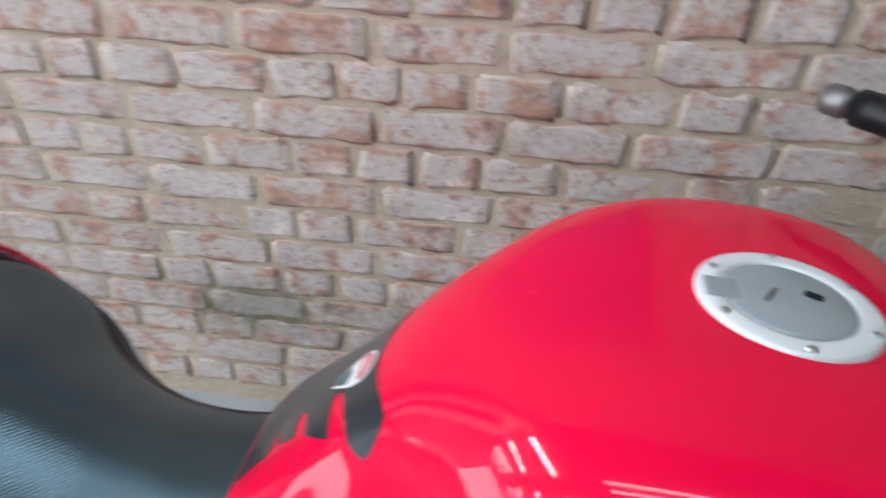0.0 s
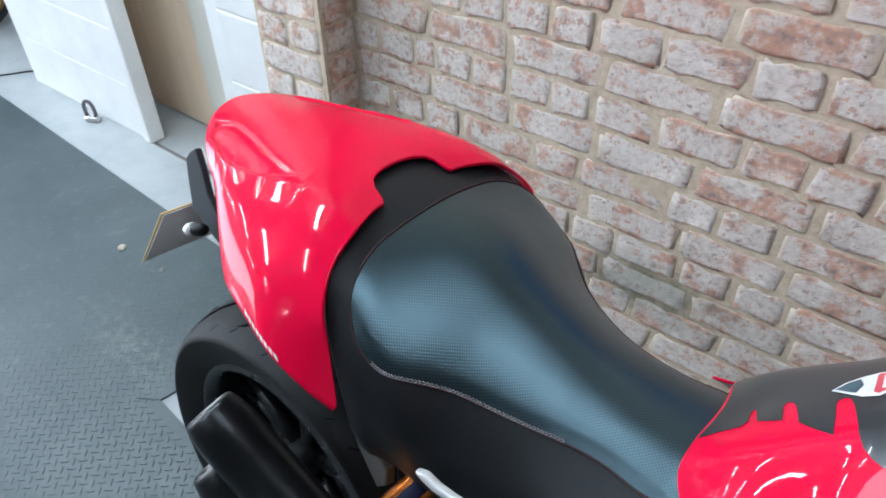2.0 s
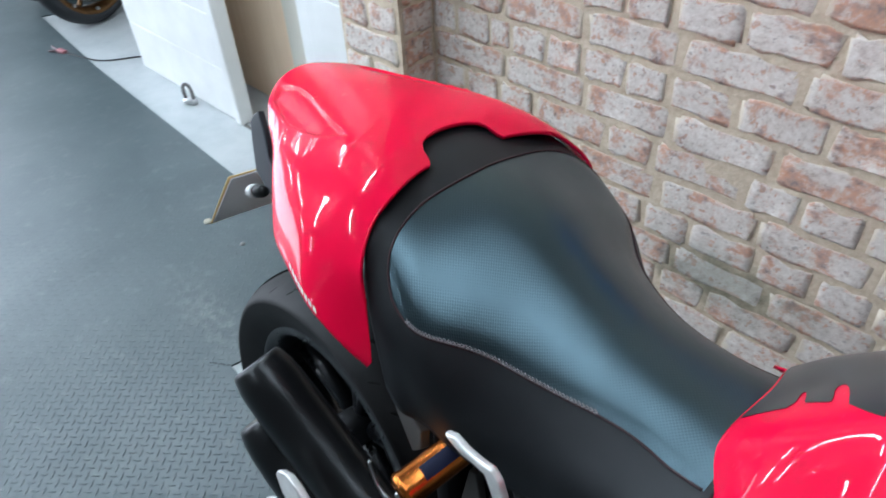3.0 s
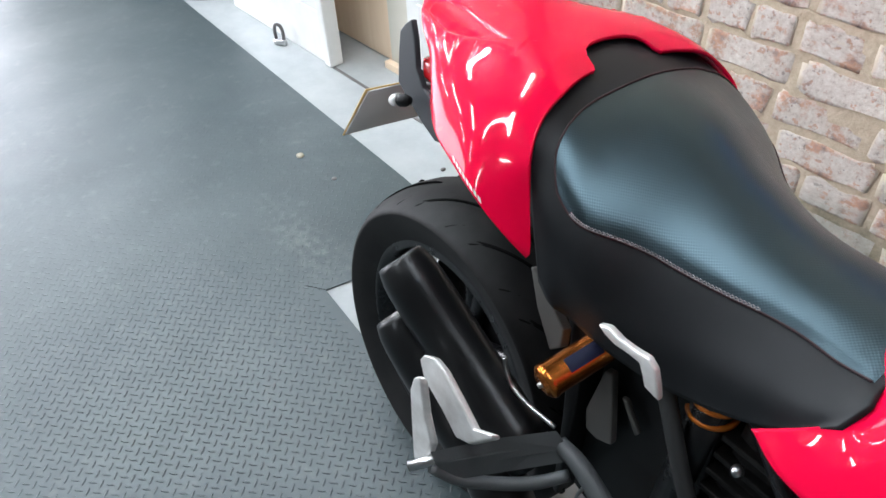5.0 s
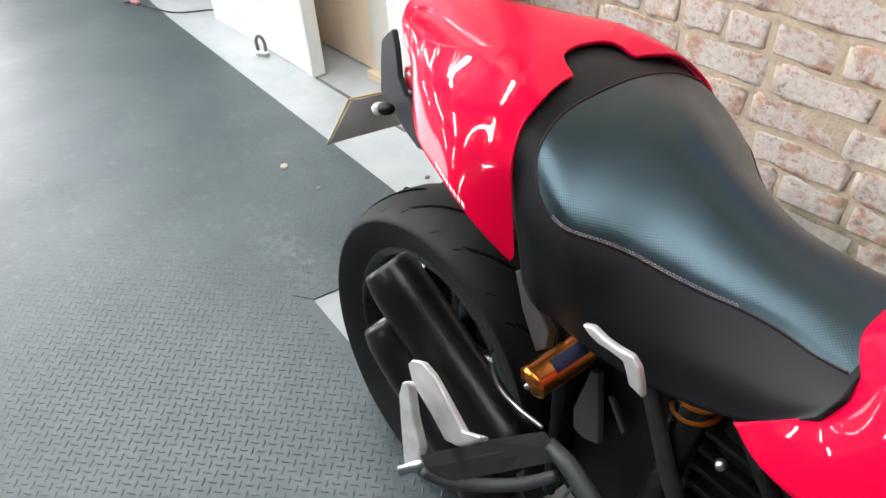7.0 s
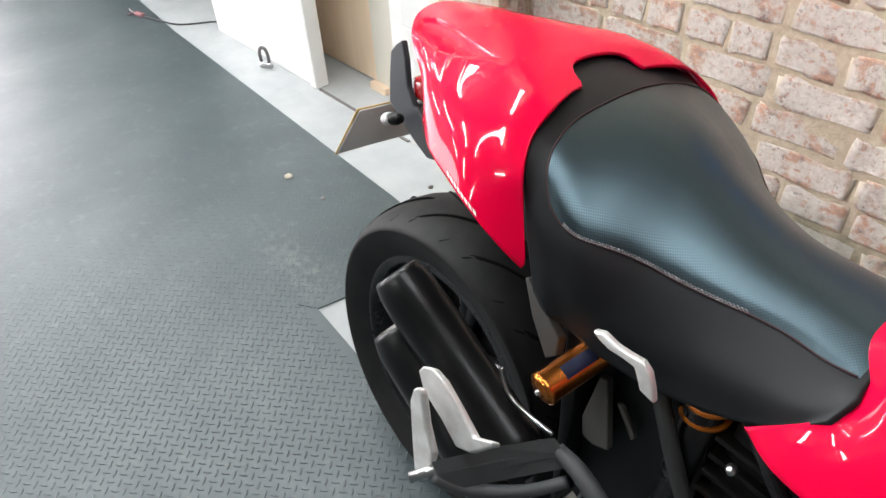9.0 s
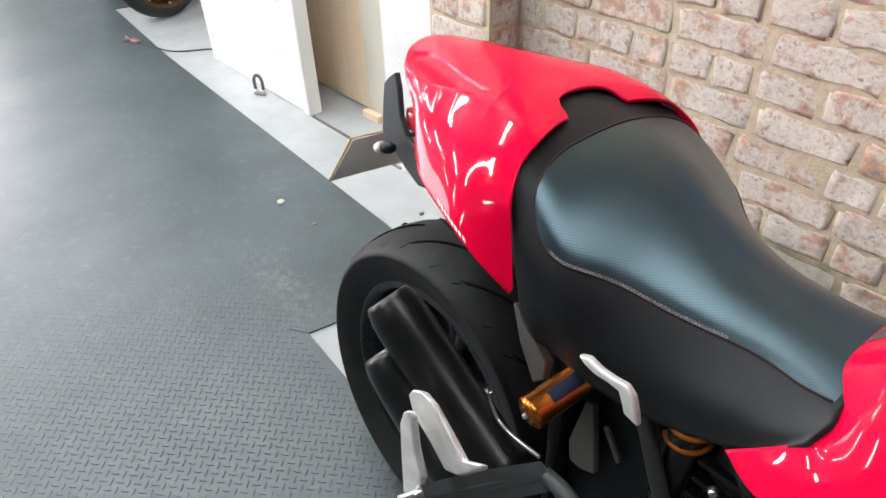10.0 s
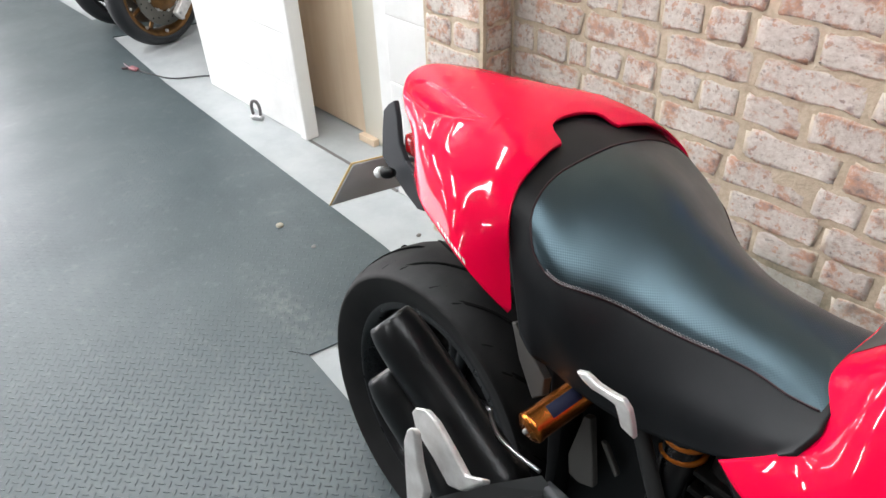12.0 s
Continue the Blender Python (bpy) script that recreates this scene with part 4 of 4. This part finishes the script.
part("reservoir_valve", lathe_bm([(0, -0.004), (0.003, -0.004), (0.004, 0.0), (0.004, 0.004)], FM, 12), STEEL, res)
part("shock_bracket", prism([(0.117, -0.184, 0.687), (0.131, -0.184, 0.694), (0.150, -0.184, 0.690), (0.168, -0.184, 0.691), (0.186, -0.184, 0.694), (0.198, -0.184, 0.686), (0.207, -0.184, 0.668), (0.213, -0.184, 0.652), (0.204, -0.184, 0.654), (0.192, -0.184, 0.656), (0.186, -0.184, 0.668), (0.178, -0.184, 0.680), (0.162, -0.184, 0.680), (0.144, -0.184, 0.678), (0.129, -0.184, 0.681)], (0, 0.010, 0), 0.003), ALU, bike, "worn cast aluminium bracket")
coil = [(0.235 + 0.025 * math.cos(a), -0.09 + 0.025 * math.sin(a), 0.578 + 0.0036 * a) for a in span(0, 16, 80)]
part("shock_spring", tube_bm(coil, 0.0055, 8, smooth_path=False), SPRING, bike, "orange shock spring")
part("shock_body", tube_bm([(0.235, -0.095, 0.40), (0.235, -0.095, 0.66)], 0.024, 20), GLOSSBLACK, bike, "black shock absorber body")

# dark inner parts below the seat
part("under_tray", box_bm((-0.2, -0.1, 0.66), (0.30, 0.1, 0.73), 0.02), BLACK, bike, "black plastic tray under the seat")
part("mudguard", prism([(-0.009, -0.165, 0.674), (-0.002, -0.165, 0.676), (0.061, -0.165, 0.622), (0.062, -0.165, 0.592), (0.047, -0.165, 0.575), (0.013, -0.165, 0.624)], (0.004, 0.012, 0)), INNERGREY, bike, "dull grey inner mudguard edge", smooth=False)
part("wheel_hugger", prism([(0.0, -0.14, 0.69), (0.055, -0.14, 0.60), (0.075, -0.14, 0.45), (0.09, -0.14, 0.30), (0.10, -0.14, 0.30), (0.09, -0.14, 0.50), (0.075, -0.14, 0.64), (0.05, -0.14, 0.70)], (0, 0.28, 0)), BLACK, bike, "black inner fender ahead of the wheel")
part("swingarm", tube_bm([(0.30, 0.03, 0.38), (0.12, 0.07, 0.36), (-0.05, 0.115, 0.33), (-0.21, 0.12, 0.30)], [0.055, 0.05, 0.042, 0.05], 16), GLOSSBLACK, bike, "black single-sided swingarm")
part("rear_cylinder", box_bm((0.27, -0.1, 0.42), (0.44, 0.12, 0.64), 0.02), DARKMETAL, bike, "dark engine cylinder")
for k in range(6):
    part("cooling_fin", box_bm((0.262, -0.112, 0.44 + 0.03 * k), (0.45, 0.13, 0.448 + 0.03 * k), 0.002), DARKMETAL, bike, smooth=False)
part("crankcase", box_bm((0.25, -0.16, 0.16), (0.85, 0.16, 0.44), 0.06), DARKMETAL, bike, "dark engine crankcase")
part("front_cylinder", box_bm((0.55, -0.11, 0.42), (0.85, 0.11, 0.66), 0.02), DARKMETAL, bike)
part("battery_box", box_bm((0.07, -0.085, 0.46), (0.18, 0.09, 0.66), 0.015), BLACK, bike)
part("frame_plate", prism([(0.100, -0.13, 0.49), (0.111, -0.13, 0.573), (0.123, -0.13, 0.577), (0.138, -0.13, 0.52), (0.151, -0.13, 0.467), (0.128, -0.13, 0.455), (0.108, -0.13, 0.457)], (0, 0.012, 0)), INNERGREY, bike, "dull grey cast frame plate", smooth=False)
part("frame_rib", prism([(0.138, -0.12, 0.543), (0.147, -0.12, 0.544), (0.176, -0.12, 0.51), (0.172, -0.12, 0.502)], (0, 0.008, 0)), INNERGREY, bike, smooth=False)
part("inner_cover", prism([(0.09, -0.105, 0.66), (0.25, -0.105, 0.64), (0.27, -0.105, 0.45), (0.25, -0.105, 0.25), (0.10, -0.105, 0.30)], (0, 0.2, 0)), BLACK, bike, "black inner side cover", smooth=False)
part("hose", tube_bm([(0.178, -0.13, 0.645), (0.203, -0.13, 0.598), (0.240, -0.13, 0.532), (0.275, -0.13, 0.475), (0.30, -0.12, 0.40)], 0.011, 12), CABLE, bike, "black rubber hose")
part("frame_rail", tube_bm([(0.27, -0.11, 0.665), (0.31, -0.12, 0.635), (0.36, -0.135, 0.60), (0.42, -0.145, 0.56), (0.6, -0.16, 0.45)], 0.010, 12), GLOSSBLACK, bike, "black frame tube")
part("frame_rail", tube_bm([(0.255, 0.15, 0.668), (0.34, 0.153, 0.628), (0.6, 0.16, 0.45)], 0.010, 12), GLOSSBLACK, bike, "black frame tube")
part("hose_clip", lathe_bm([(0.0, 0), (0.006, 0), (0.007, 0.004), (0.004, 0.012), (0, 0.012)], frame_to((0.299, -0.138, 0.60), (0.303, -0.153, 0.605)), 14), STEEL, bike, "small steel bolt")
part("cable_loop", tube_bm([(0.15, -0.16, 0.40), (0.148, -0.17, 0.37), (0.165, -0.175, 0.345), (0.19, -0.17, 0.35), (0.2, -0.16, 0.36)], 0.0025, 8), STEEL, bike, "thin bright cable")
part("brake_reservoir", lathe_bm([(0, 0), (0.012, 0), (0.014, 0.003), (0.014, 0.03), (0, 0.03)], frame_to((0.17, -0.18, 0.35), (0.21, -0.17, 0.355)), 20), GOLD, bike, "copper-coloured banjo fitting")

# tail: plate, bracket, indicator, light
plate_m = [(-0.467, -0.114, 0.709), (-0.489, -0.147, 0.627)]
near_up, near_low = Vector(plate_m[0]), Vector(plate_m[1])
wide = Vector((0.01, 0.21, 0.0))
plate = part("number_plate", prism([near_up, near_low, near_low + wide, near_up + wide], (-0.003, 0, 0)), PLATE, bike, "grey back of a number plate")
out = Vector((-0.0035, 0, 0))
part("plate_face", prism([near_up + out + Vector((0.001, -0.003, 0.003)), near_low + out + Vector((0, -0.003, -0.003)), near_low + out + wide, near_up + out + wide], (-0.003, 0, 0)), AMBER, plate, "yellow plate face seen at its edge")
bracket = part("tail_bracket", prism([(-0.361, -0.108, 0.862), (-0.376, -0.108, 0.851), (-0.389, -0.108, 0.836), (-0.391, -0.108, 0.798), (-0.390, -0.108, 0.755), (-0.370, -0.108, 0.741), (-0.322, -0.108, 0.713), (-0.290, -0.108, 0.699), (-0.274, -0.108, 0.702), (-0.284, -0.108, 0.734), (-0.297, -0.108, 0.756), (-0.326, -0.108, 0.770), (-0.344, -0.108, 0.795), (-0.352, -0.108, 0.837)], (0.004, 0.008, 0)), TAILGREY, bike, "dark grey plastic tail bracket", smooth=False)
part("plate_stay", tube_bm([(-0.34, -0.05, 0.76), (-0.42, -0.03, 0.72), (-0.47, -0.02, 0.69)], 0.008, 10), BLACK, bracket)
part("indicator", lathe_bm([(0, -0.012), (0.007, -0.012), (0.0098, -0.007), (0.0095, 0.004), (0.006, 0.012), (0, 0.012)], frame_to((-0.347, -0.126, 0.746), (-0.312, -0.114, 0.757)), 20), BLACK, bracket, "black indicator body")
part("indicator_lens", lathe_bm([(0, -0.027), (0.006, -0.0255), (0.0095, -0.020), (0.0108, -0.011), (0.008, -0.0105)], frame_to((-0.347, -0.126, 0.746), (-0.312, -0.114, 0.757)), 20), WHITEDECAL, bracket, "pale indicator lens")
part("tail_light", box_bm((-0.345, -0.10, 0.775), (-0.30, 0.10, 0.812), 0.01), REDLENS, bike, "red tail light lens")
part("tail_liner", COWL.grid(span(0.2, 4.1, 24), span(-5.7, 5.7, 50), lift=-0.014), BLACK, bike, "black liner under the tail cowl")
# model lettering, unreadable: plain white bars along the cowl's lower edge
for k in range(8):
    u0 = 2.02 + 0.16 * k
    v0 = 5.72 + 0.01 * k
    decal("decal_bar", COWL, [(u0, v0), (u0 + 0.11, v0 + 0.02), (u0 + 0.11, v0 + 0.15), (u0, v0 + 0.13)], 0.015, 0.0008, WHITEDECAL, cowl)

# ---- small things on the floor ----
lock = tagged(new("padlock"), "steel shackle lock standing on the floor by the wall", "lock")
lock.matrix_world = pose(-2.176, -0.092, 0, 0, 0, 25) @ Matrix.Scale(0.86, 4)
part("body", lathe_bm([(0, -0.034), (0.013, -0.034), (0.016, -0.03), (0.016, 0.03), (0.013, 0.034), (0, 0.034)], pose(0, 0, 0.016, 0, 90, 0), 20), STEEL, lock, "bright steel lock body")
part("shackle", tube_bm([(-0.022, 0, 0.02), (-0.024, 0, 0.07), (-0.012, 0, 0.1), (0.012, 0, 0.1), (0.024, 0, 0.07), (0.022, 0, 0.02)], 0.0085, 12), LOCKGREY, lock, "dark worn steel shackle")
cable = tagged(new("cable"), "thin black cable with a red clip end on the floor", "cable")
part("lead", tube_bm([(-2.74, 0.03, 0.005), (-2.803, -0.018, 0.005), (-2.84, -0.075, 0.005), (-2.88, -0.132, 0.005), (-2.93, -0.172, 0.006), (-2.991, -0.2, 0.011), (-3.06, -0.22, 0.011), (-3.125, -0.237, 0.012)], 0.0036, 8), CABLE, cable)
clip = part("clip", prism([(-3.12, -0.226, 0.008), (-3.12, -0.25, 0.008), (-3.17, -0.262, 0.008), (-3.185, -0.236, 0.008)], (0, 0, 0.014)), CLIP, cable, "faded pink clip body")
for tip in ((-3.215, -0.276, 0.014), (-3.262, -0.247, 0.014)):
    part("prong", tube_bm([(-3.172, -0.252, 0.015), ((tip[0] - 3.172) / 2, tip[1] - 0.006, 0.016), tip], [0.006, 0.005, 0.004], 8), CLIPTIP, clip, "dark clip prong")
for n, (x, y, s) in enumerate(((-1.385, -0.474, 0.013), (-1.198, -0.460, 0.009), (-1.01, -0.172, 0.009), (-0.70, -0.70, 0.006))):
    bm = bmesh.new()
    bmesh.ops.create_icosphere(bm, subdivisions=2, radius=s)
    for v in bm.verts:
        v.co = v.co * (1 + 0.35 * noise.noise(v.co * 70 + Vector((n, 0, 0))))
        v.co.z *= 0.45
    z = 0.006 if n < 2 else 0.0
    ob = finish("stone_chip", bm, STONE if n in (0,) else GREYMETAL, smooth=True)
    ob.location = (x, y, z + s * 0.3)
    tagged(ob, "small pale stone chip lying on the mat" if n == 0 else "small grey stone chip lying on the floor", "stone", "stone chips")

# ---- parked motorcycles, far off ----
def parked_motorcycle(at, turn, rim, label, perforated=True):
    """A motorcycle seen by its front wheel: tyre, rim, spokes, discs, calipers, fork, mudguard, body."""
    bike2 = tagged(new("motorcycle"), label, "motorcycle", "motorcycles parked by the far wall")
    bike2.matrix_world = pose(at[0], at[1], 0, 0, 0, turn)
    om = Matrix.Translation((0, 0, 0.3)) @ pose(0, 0, 0, 90, 0, 0)

    def spot(radius, a, y):
        return Vector((radius * math.cos(a), y, 0.3 + radius * math.sin(a)))

    hub = part("front_wheel", lathe_bm([(0, -0.05), (0.028, -0.05), (0.034, -0.044), (0.034, 0.044), (0.028, 0.05), (0, 0.05)], om, 32), rim, bike2, "wheel hub")
    part("tyre", lathe_bm([(0.243, -0.046), (0.25, -0.055), (0.266, -0.06), (0.28, -0.054), (0.292, -0.036), (0.298, -0.015), (0.3, 0), (0.298, 0.015), (0.292, 0.036), (0.28, 0.054), (0.266, 0.06), (0.25, 0.055), (0.243, 0.046)], om, 96), FARTYRE, hub, "black road tyre")
    part("rim", lathe_bm([(0.248, -0.05), (0.243, -0.052), (0.232, -0.046), (0.215, -0.03), (0.21, 0), (0.215, 0.03), (0.232, 0.046), (0.243, 0.052), (0.248, 0.05)], om, 96), rim, hub, "cast alloy rim")
    for k in range(10):
        a = 2 * math.pi * k / 10
        part("spoke", tube_bm([spot(0.03, a, 0), spot(0.12, a + 0.08, 0.004), spot(0.215, a + 0.12, 0)], [0.015, 0.010, 0.012], 8), rim, hub)
    for y in (-0.068, 0.068):
        disc = part("brake_disc", lathe_bm([(0.115, y - 0.0025), (0.185, y - 0.0025), (0.185, y + 0.0025), (0.115, y + 0.0025), (0.115, y - 0.0025)], om, 64), DISCSTEEL, hub, "worn steel brake disc")
        part("disc_carrier", lathe_bm([(0.045, y - 0.003), (0.108, y - 0.003), (0.108, y + 0.003), (0.045, y + 0.003), (0.045, y - 0.003)], om, 48), rim, hub)
        side = 1 if y > 0 else -1
        for k in range(10):
            a = 2 * math.pi * (k + 0.5) / 10
            part("disc_bolt", lathe_bm([(0, 0), (0.008, 0), (0.008, 0.004), (0.005, 0.0055), (0, 0.0055)], frame_to(spot(0.112, a, y + 0.001 * side), spot(0.112, a, y + 0.02 * side)), 12), STEEL, disc)
            c = spot(0.222, a + 0.1, 0.044 * side)
            part("rim_bolt", lathe_bm([(0, -0.006), (0.009, -0.006), (0.009, 0.004), (0.006, 0.006), (0, 0.006)], frame_to(c, c + Vector((0, 0.02 * side, 0))), 12), STEEL, hub, "bright steel rim bolt")
        if perforated:
            for k in range(30):
                a = 2 * math.pi * k / 30
                part("vent_hole", lathe_bm([(0, 0), (0.0045, 0), (0.0045, 0.0006), (0, 0.0006)], frame_to(spot(0.135 + 0.016 * (k % 3), a, y + 0.0026 * side), spot(0.135 + 0.016 * (k % 3), a, y + 0.02 * side)), 10), GROOVE, disc)
        bm = box_bm((-0.065, -0.022, -0.032), (0.065, 0.022, 0.032), 0.009)
        bm.transform(Matrix.Translation(spot(0.15, 4.05, y + 0.008 * side)) @ pose(0, 0, 0, 0, -math.degrees(4.05) + 90, 0))
        caliper = part("brake_caliper", bm, ALU, bike2, "bright cast brake caliper")
        for d in (-0.045, 0.045):
            c = spot(0.15, 4.05 + d / 0.15, y + 0.03 * side)
            part("caliper_bolt", lathe_bm([(0, 0), (0.008, 0), (0.008, 0.006), (0, 0.006)], frame_to(c, c + Vector((0, 0.02 * side, 0))), 12), STEEL, caliper)
        part("fork_leg", tube_bm([(0.01, 1.4 * y, 0.27), (-0.03, 1.4 * y, 0.36), (-0.27, 1.4 * y, 0.95)], [0.022, 0.027, 0.025], 14), DARKMETAL, bike2)
    body = part("fairing", prism([(-0.42, -0.15, 0.26), (-0.50, -0.15, 0.19), (-0.86, -0.15, 0.20), (-0.98, -0.15, 0.42), (-0.84, -0.15, 0.8), (-0.42, -0.15, 0.98), (-0.26, -0.15, 0.92), (-0.36, -0.15, 0.62)], (0, 0.30, 0), 0.03), GLOSSBLACK, bike2, "black fairing over the engine")
    part("seat", prism([(-0.84, -0.11, 0.80), (-1.30, -0.09, 0.86), (-1.52, -0.07, 0.94), (-1.48, -0.07, 0.98), (-0.84, -0.11, 0.86)], (0, 0.2, 0), 0.012), LEATHER, bike2, "black seat")
    back = Matrix.Translation((-1.4, 0, 0.3)) @ pose(0, 0, 0, 90, 0, 0)
    rear = part("rear_wheel", lathe_bm([(0.243, -0.07), (0.2, -0.06), (0.2, 0.06), (0.243, 0.07)], back, 64), rim, bike2)
    part("tyre", lathe_bm([(0.24, -0.072), (0.26, -0.088), (0.282, -0.075), (0.296, -0.04), (0.3, 0), (0.296, 0.04), (0.282, 0.075), (0.26, 0.088), (0.24, 0.072)], back, 64), FARTYRE, rear, "black road tyre")
    part("swingarm", tube_bm([(-0.9, 0.1, 0.36), (-1.4, 0.11, 0.3)], 0.035, 12), DARKMETAL, bike2)
    return body


parked_motorcycle((-3.43, 0.07), 290, GOLDRIM, "dark motorcycle with bronze-gold wheels and steel brake discs, parked")
parked_motorcycle((-3.96, 0.06), 290, GLOSSBLACK, "black motorcycle with black wheels parked beside the gold-wheeled one", perforated=False)

# ---- bricks ----
COURSE, ZR = 0.075, 0.735
JOINT = 0.0095


FX = (0.0, 0.055, 0.2, 0.4, 0.6, 0.8, 0.945, 1.0)
FZ = (0.0, 0.09, 0.88, 1.0)


def brick_mesh(L, H, D, seed):
    """One worn brick: a rough front of 7 by 3 panes, its sides turned back into the mortar."""
    r = random.Random(seed)
    verts, faces, nx, nz = [], [], 7, 3
    for j in range(nz + 1):
        for i in range(nx + 1):
            edge = (i in (0, nx)) + (j in (0, nz))
            x = L * FX[i] + ((r.uniform(-0.5, 1) * 0.007 + (0.008 if edge == 2 else 0)) * (1 if i == 0 else -1) if i in (0, nx) else r.uniform(-1, 1) * 0.001)
            z = H * FZ[j] + ((r.uniform(-0.6, 1) * 0.0065 + (0.004 if edge == 2 else 0)) * (1 if j == 0 else -1) if j in (0, nz) else r.uniform(-1, 1) * 0.001)
            y = r.uniform(-0.0005, 0.0005) + (r.uniform(0.0005, 0.0026) if j == nz else -0.0006 if j == 0 else 0) + (r.uniform(0.0008, 0.0024) if i in (0, nx) else 0)
            verts.append((x, y, z))
    row = nx + 1
    for j in range(nz):
        for i in range(nx):
            a = j * row + i
            faces.append((a, a + 1, a + row + 1, a + row))
    loop = [i for i in range(row)] + [j * row + nx for j in range(1, nz + 1)] + [nz * row + i for i in range(nx - 1, -1, -1)] + [j * row for j in range(nz - 1, 0, -1)]
    n = len(verts)
    for i in loop:
        x, y, z = verts[i]
        verts.append((x, D, z))
    for k in range(len(loop)):
        a, b = loop[k], loop[(k + 1) % len(loop)]
        faces.append((b, a, n + k, n + (k + 1) % len(loop)))
    me = bpy.data.meshes.new("brick")
    me.from_pydata(verts, [], faces)
    me.polygons.foreach_set("use_smooth", [k < nx * nz for k in range(len(faces))])
    me.materials.append(BRICK)
    return me


LONG = [brick_mesh(0.203, COURSE - JOINT, 0.02, 10 + k) for k in range(10)]
SHORT = [brick_mesh(0.095, COURSE - JOINT, 0.02, 40 + k) for k in range(8)]
rng = random.Random(5)
KNOWN = {
    1: [-0.343, -0.241, -0.142, -0.013, 0.143, 0.263, 0.365, 0.476, 0.620, 0.798, 0.914],
    -1: [-0.586, -0.522, -0.423, -0.329, -0.224, -0.131, 0.009, 0.170, 0.282, 0.392, 0.502, 0.640, 0.839],
}


def joints(k, x0, x1):
    """Places of the upright joints of a course: stretchers and headers by turns."""
    if k % 2 == 0:
        first = 0.103 - 0.2135 * 4 + (0.05 if k % 4 else 0.0) * (k < -2)
        xs = [first + 0.2135 * n + rng.uniform(-0.008, 0.008) for n in range(14)]
    else:
        xs = list(KNOWN.get(k, []))
        x = xs[0] if xs else -0.35
        while x > x0:
            x -= rng.choice((0.105, 0.1, 0.11, 0.2))
            xs.insert(0, x)
        x = xs[-1]
        while x < x1:
            x += rng.choice((0.105, 0.11, 0.12, 0.15, 0.2))
            xs.append(x)
    return [x0] + [x for x in xs if x0 + 0.045 < x < x1 - 0.04] + [x1]


def lay(host, xs, z, y):
    for a, b in zip(xs, xs[1:]):
        L = b - a - JOINT
        me = rng.choice(LONG if L > 0.15 else SHORT)
        base = 0.203 if L > 0.15 else 0.095
        ob = new("brick", me)
        ob.parent = host
        ob.matrix_world = pose(a + JOINT / 2, y + rng.uniform(-0.0015, 0.001), z + rng.uniform(-0.0015, 0.0015), 0, rng.uniform(-0.4, 0.4), rng.uniform(-0.6, 0.6)) @ Matrix.Diagonal((L / base, 1, 1, 1))


for k in range(-9, 7):
    z = ZR + COURSE * k
    lay(wall_brick, joints(k, -0.772, 1.35), z, -0.0030)
    xs = [-0.998, -0.776] if k % 2 == 0 else [-0.998, -0.886, -0.776]
    lay(pier, xs, z, -0.1128)
    a = new("brick", rng.choice(SHORT))
    a.parent = pier
    a.matrix_world = pose(-0.769 + rng.uniform(-0.002, 0.001), -0.103, z, 0, 0, 90) @ Matrix.Diagonal((1.02, 1, 1, 1))
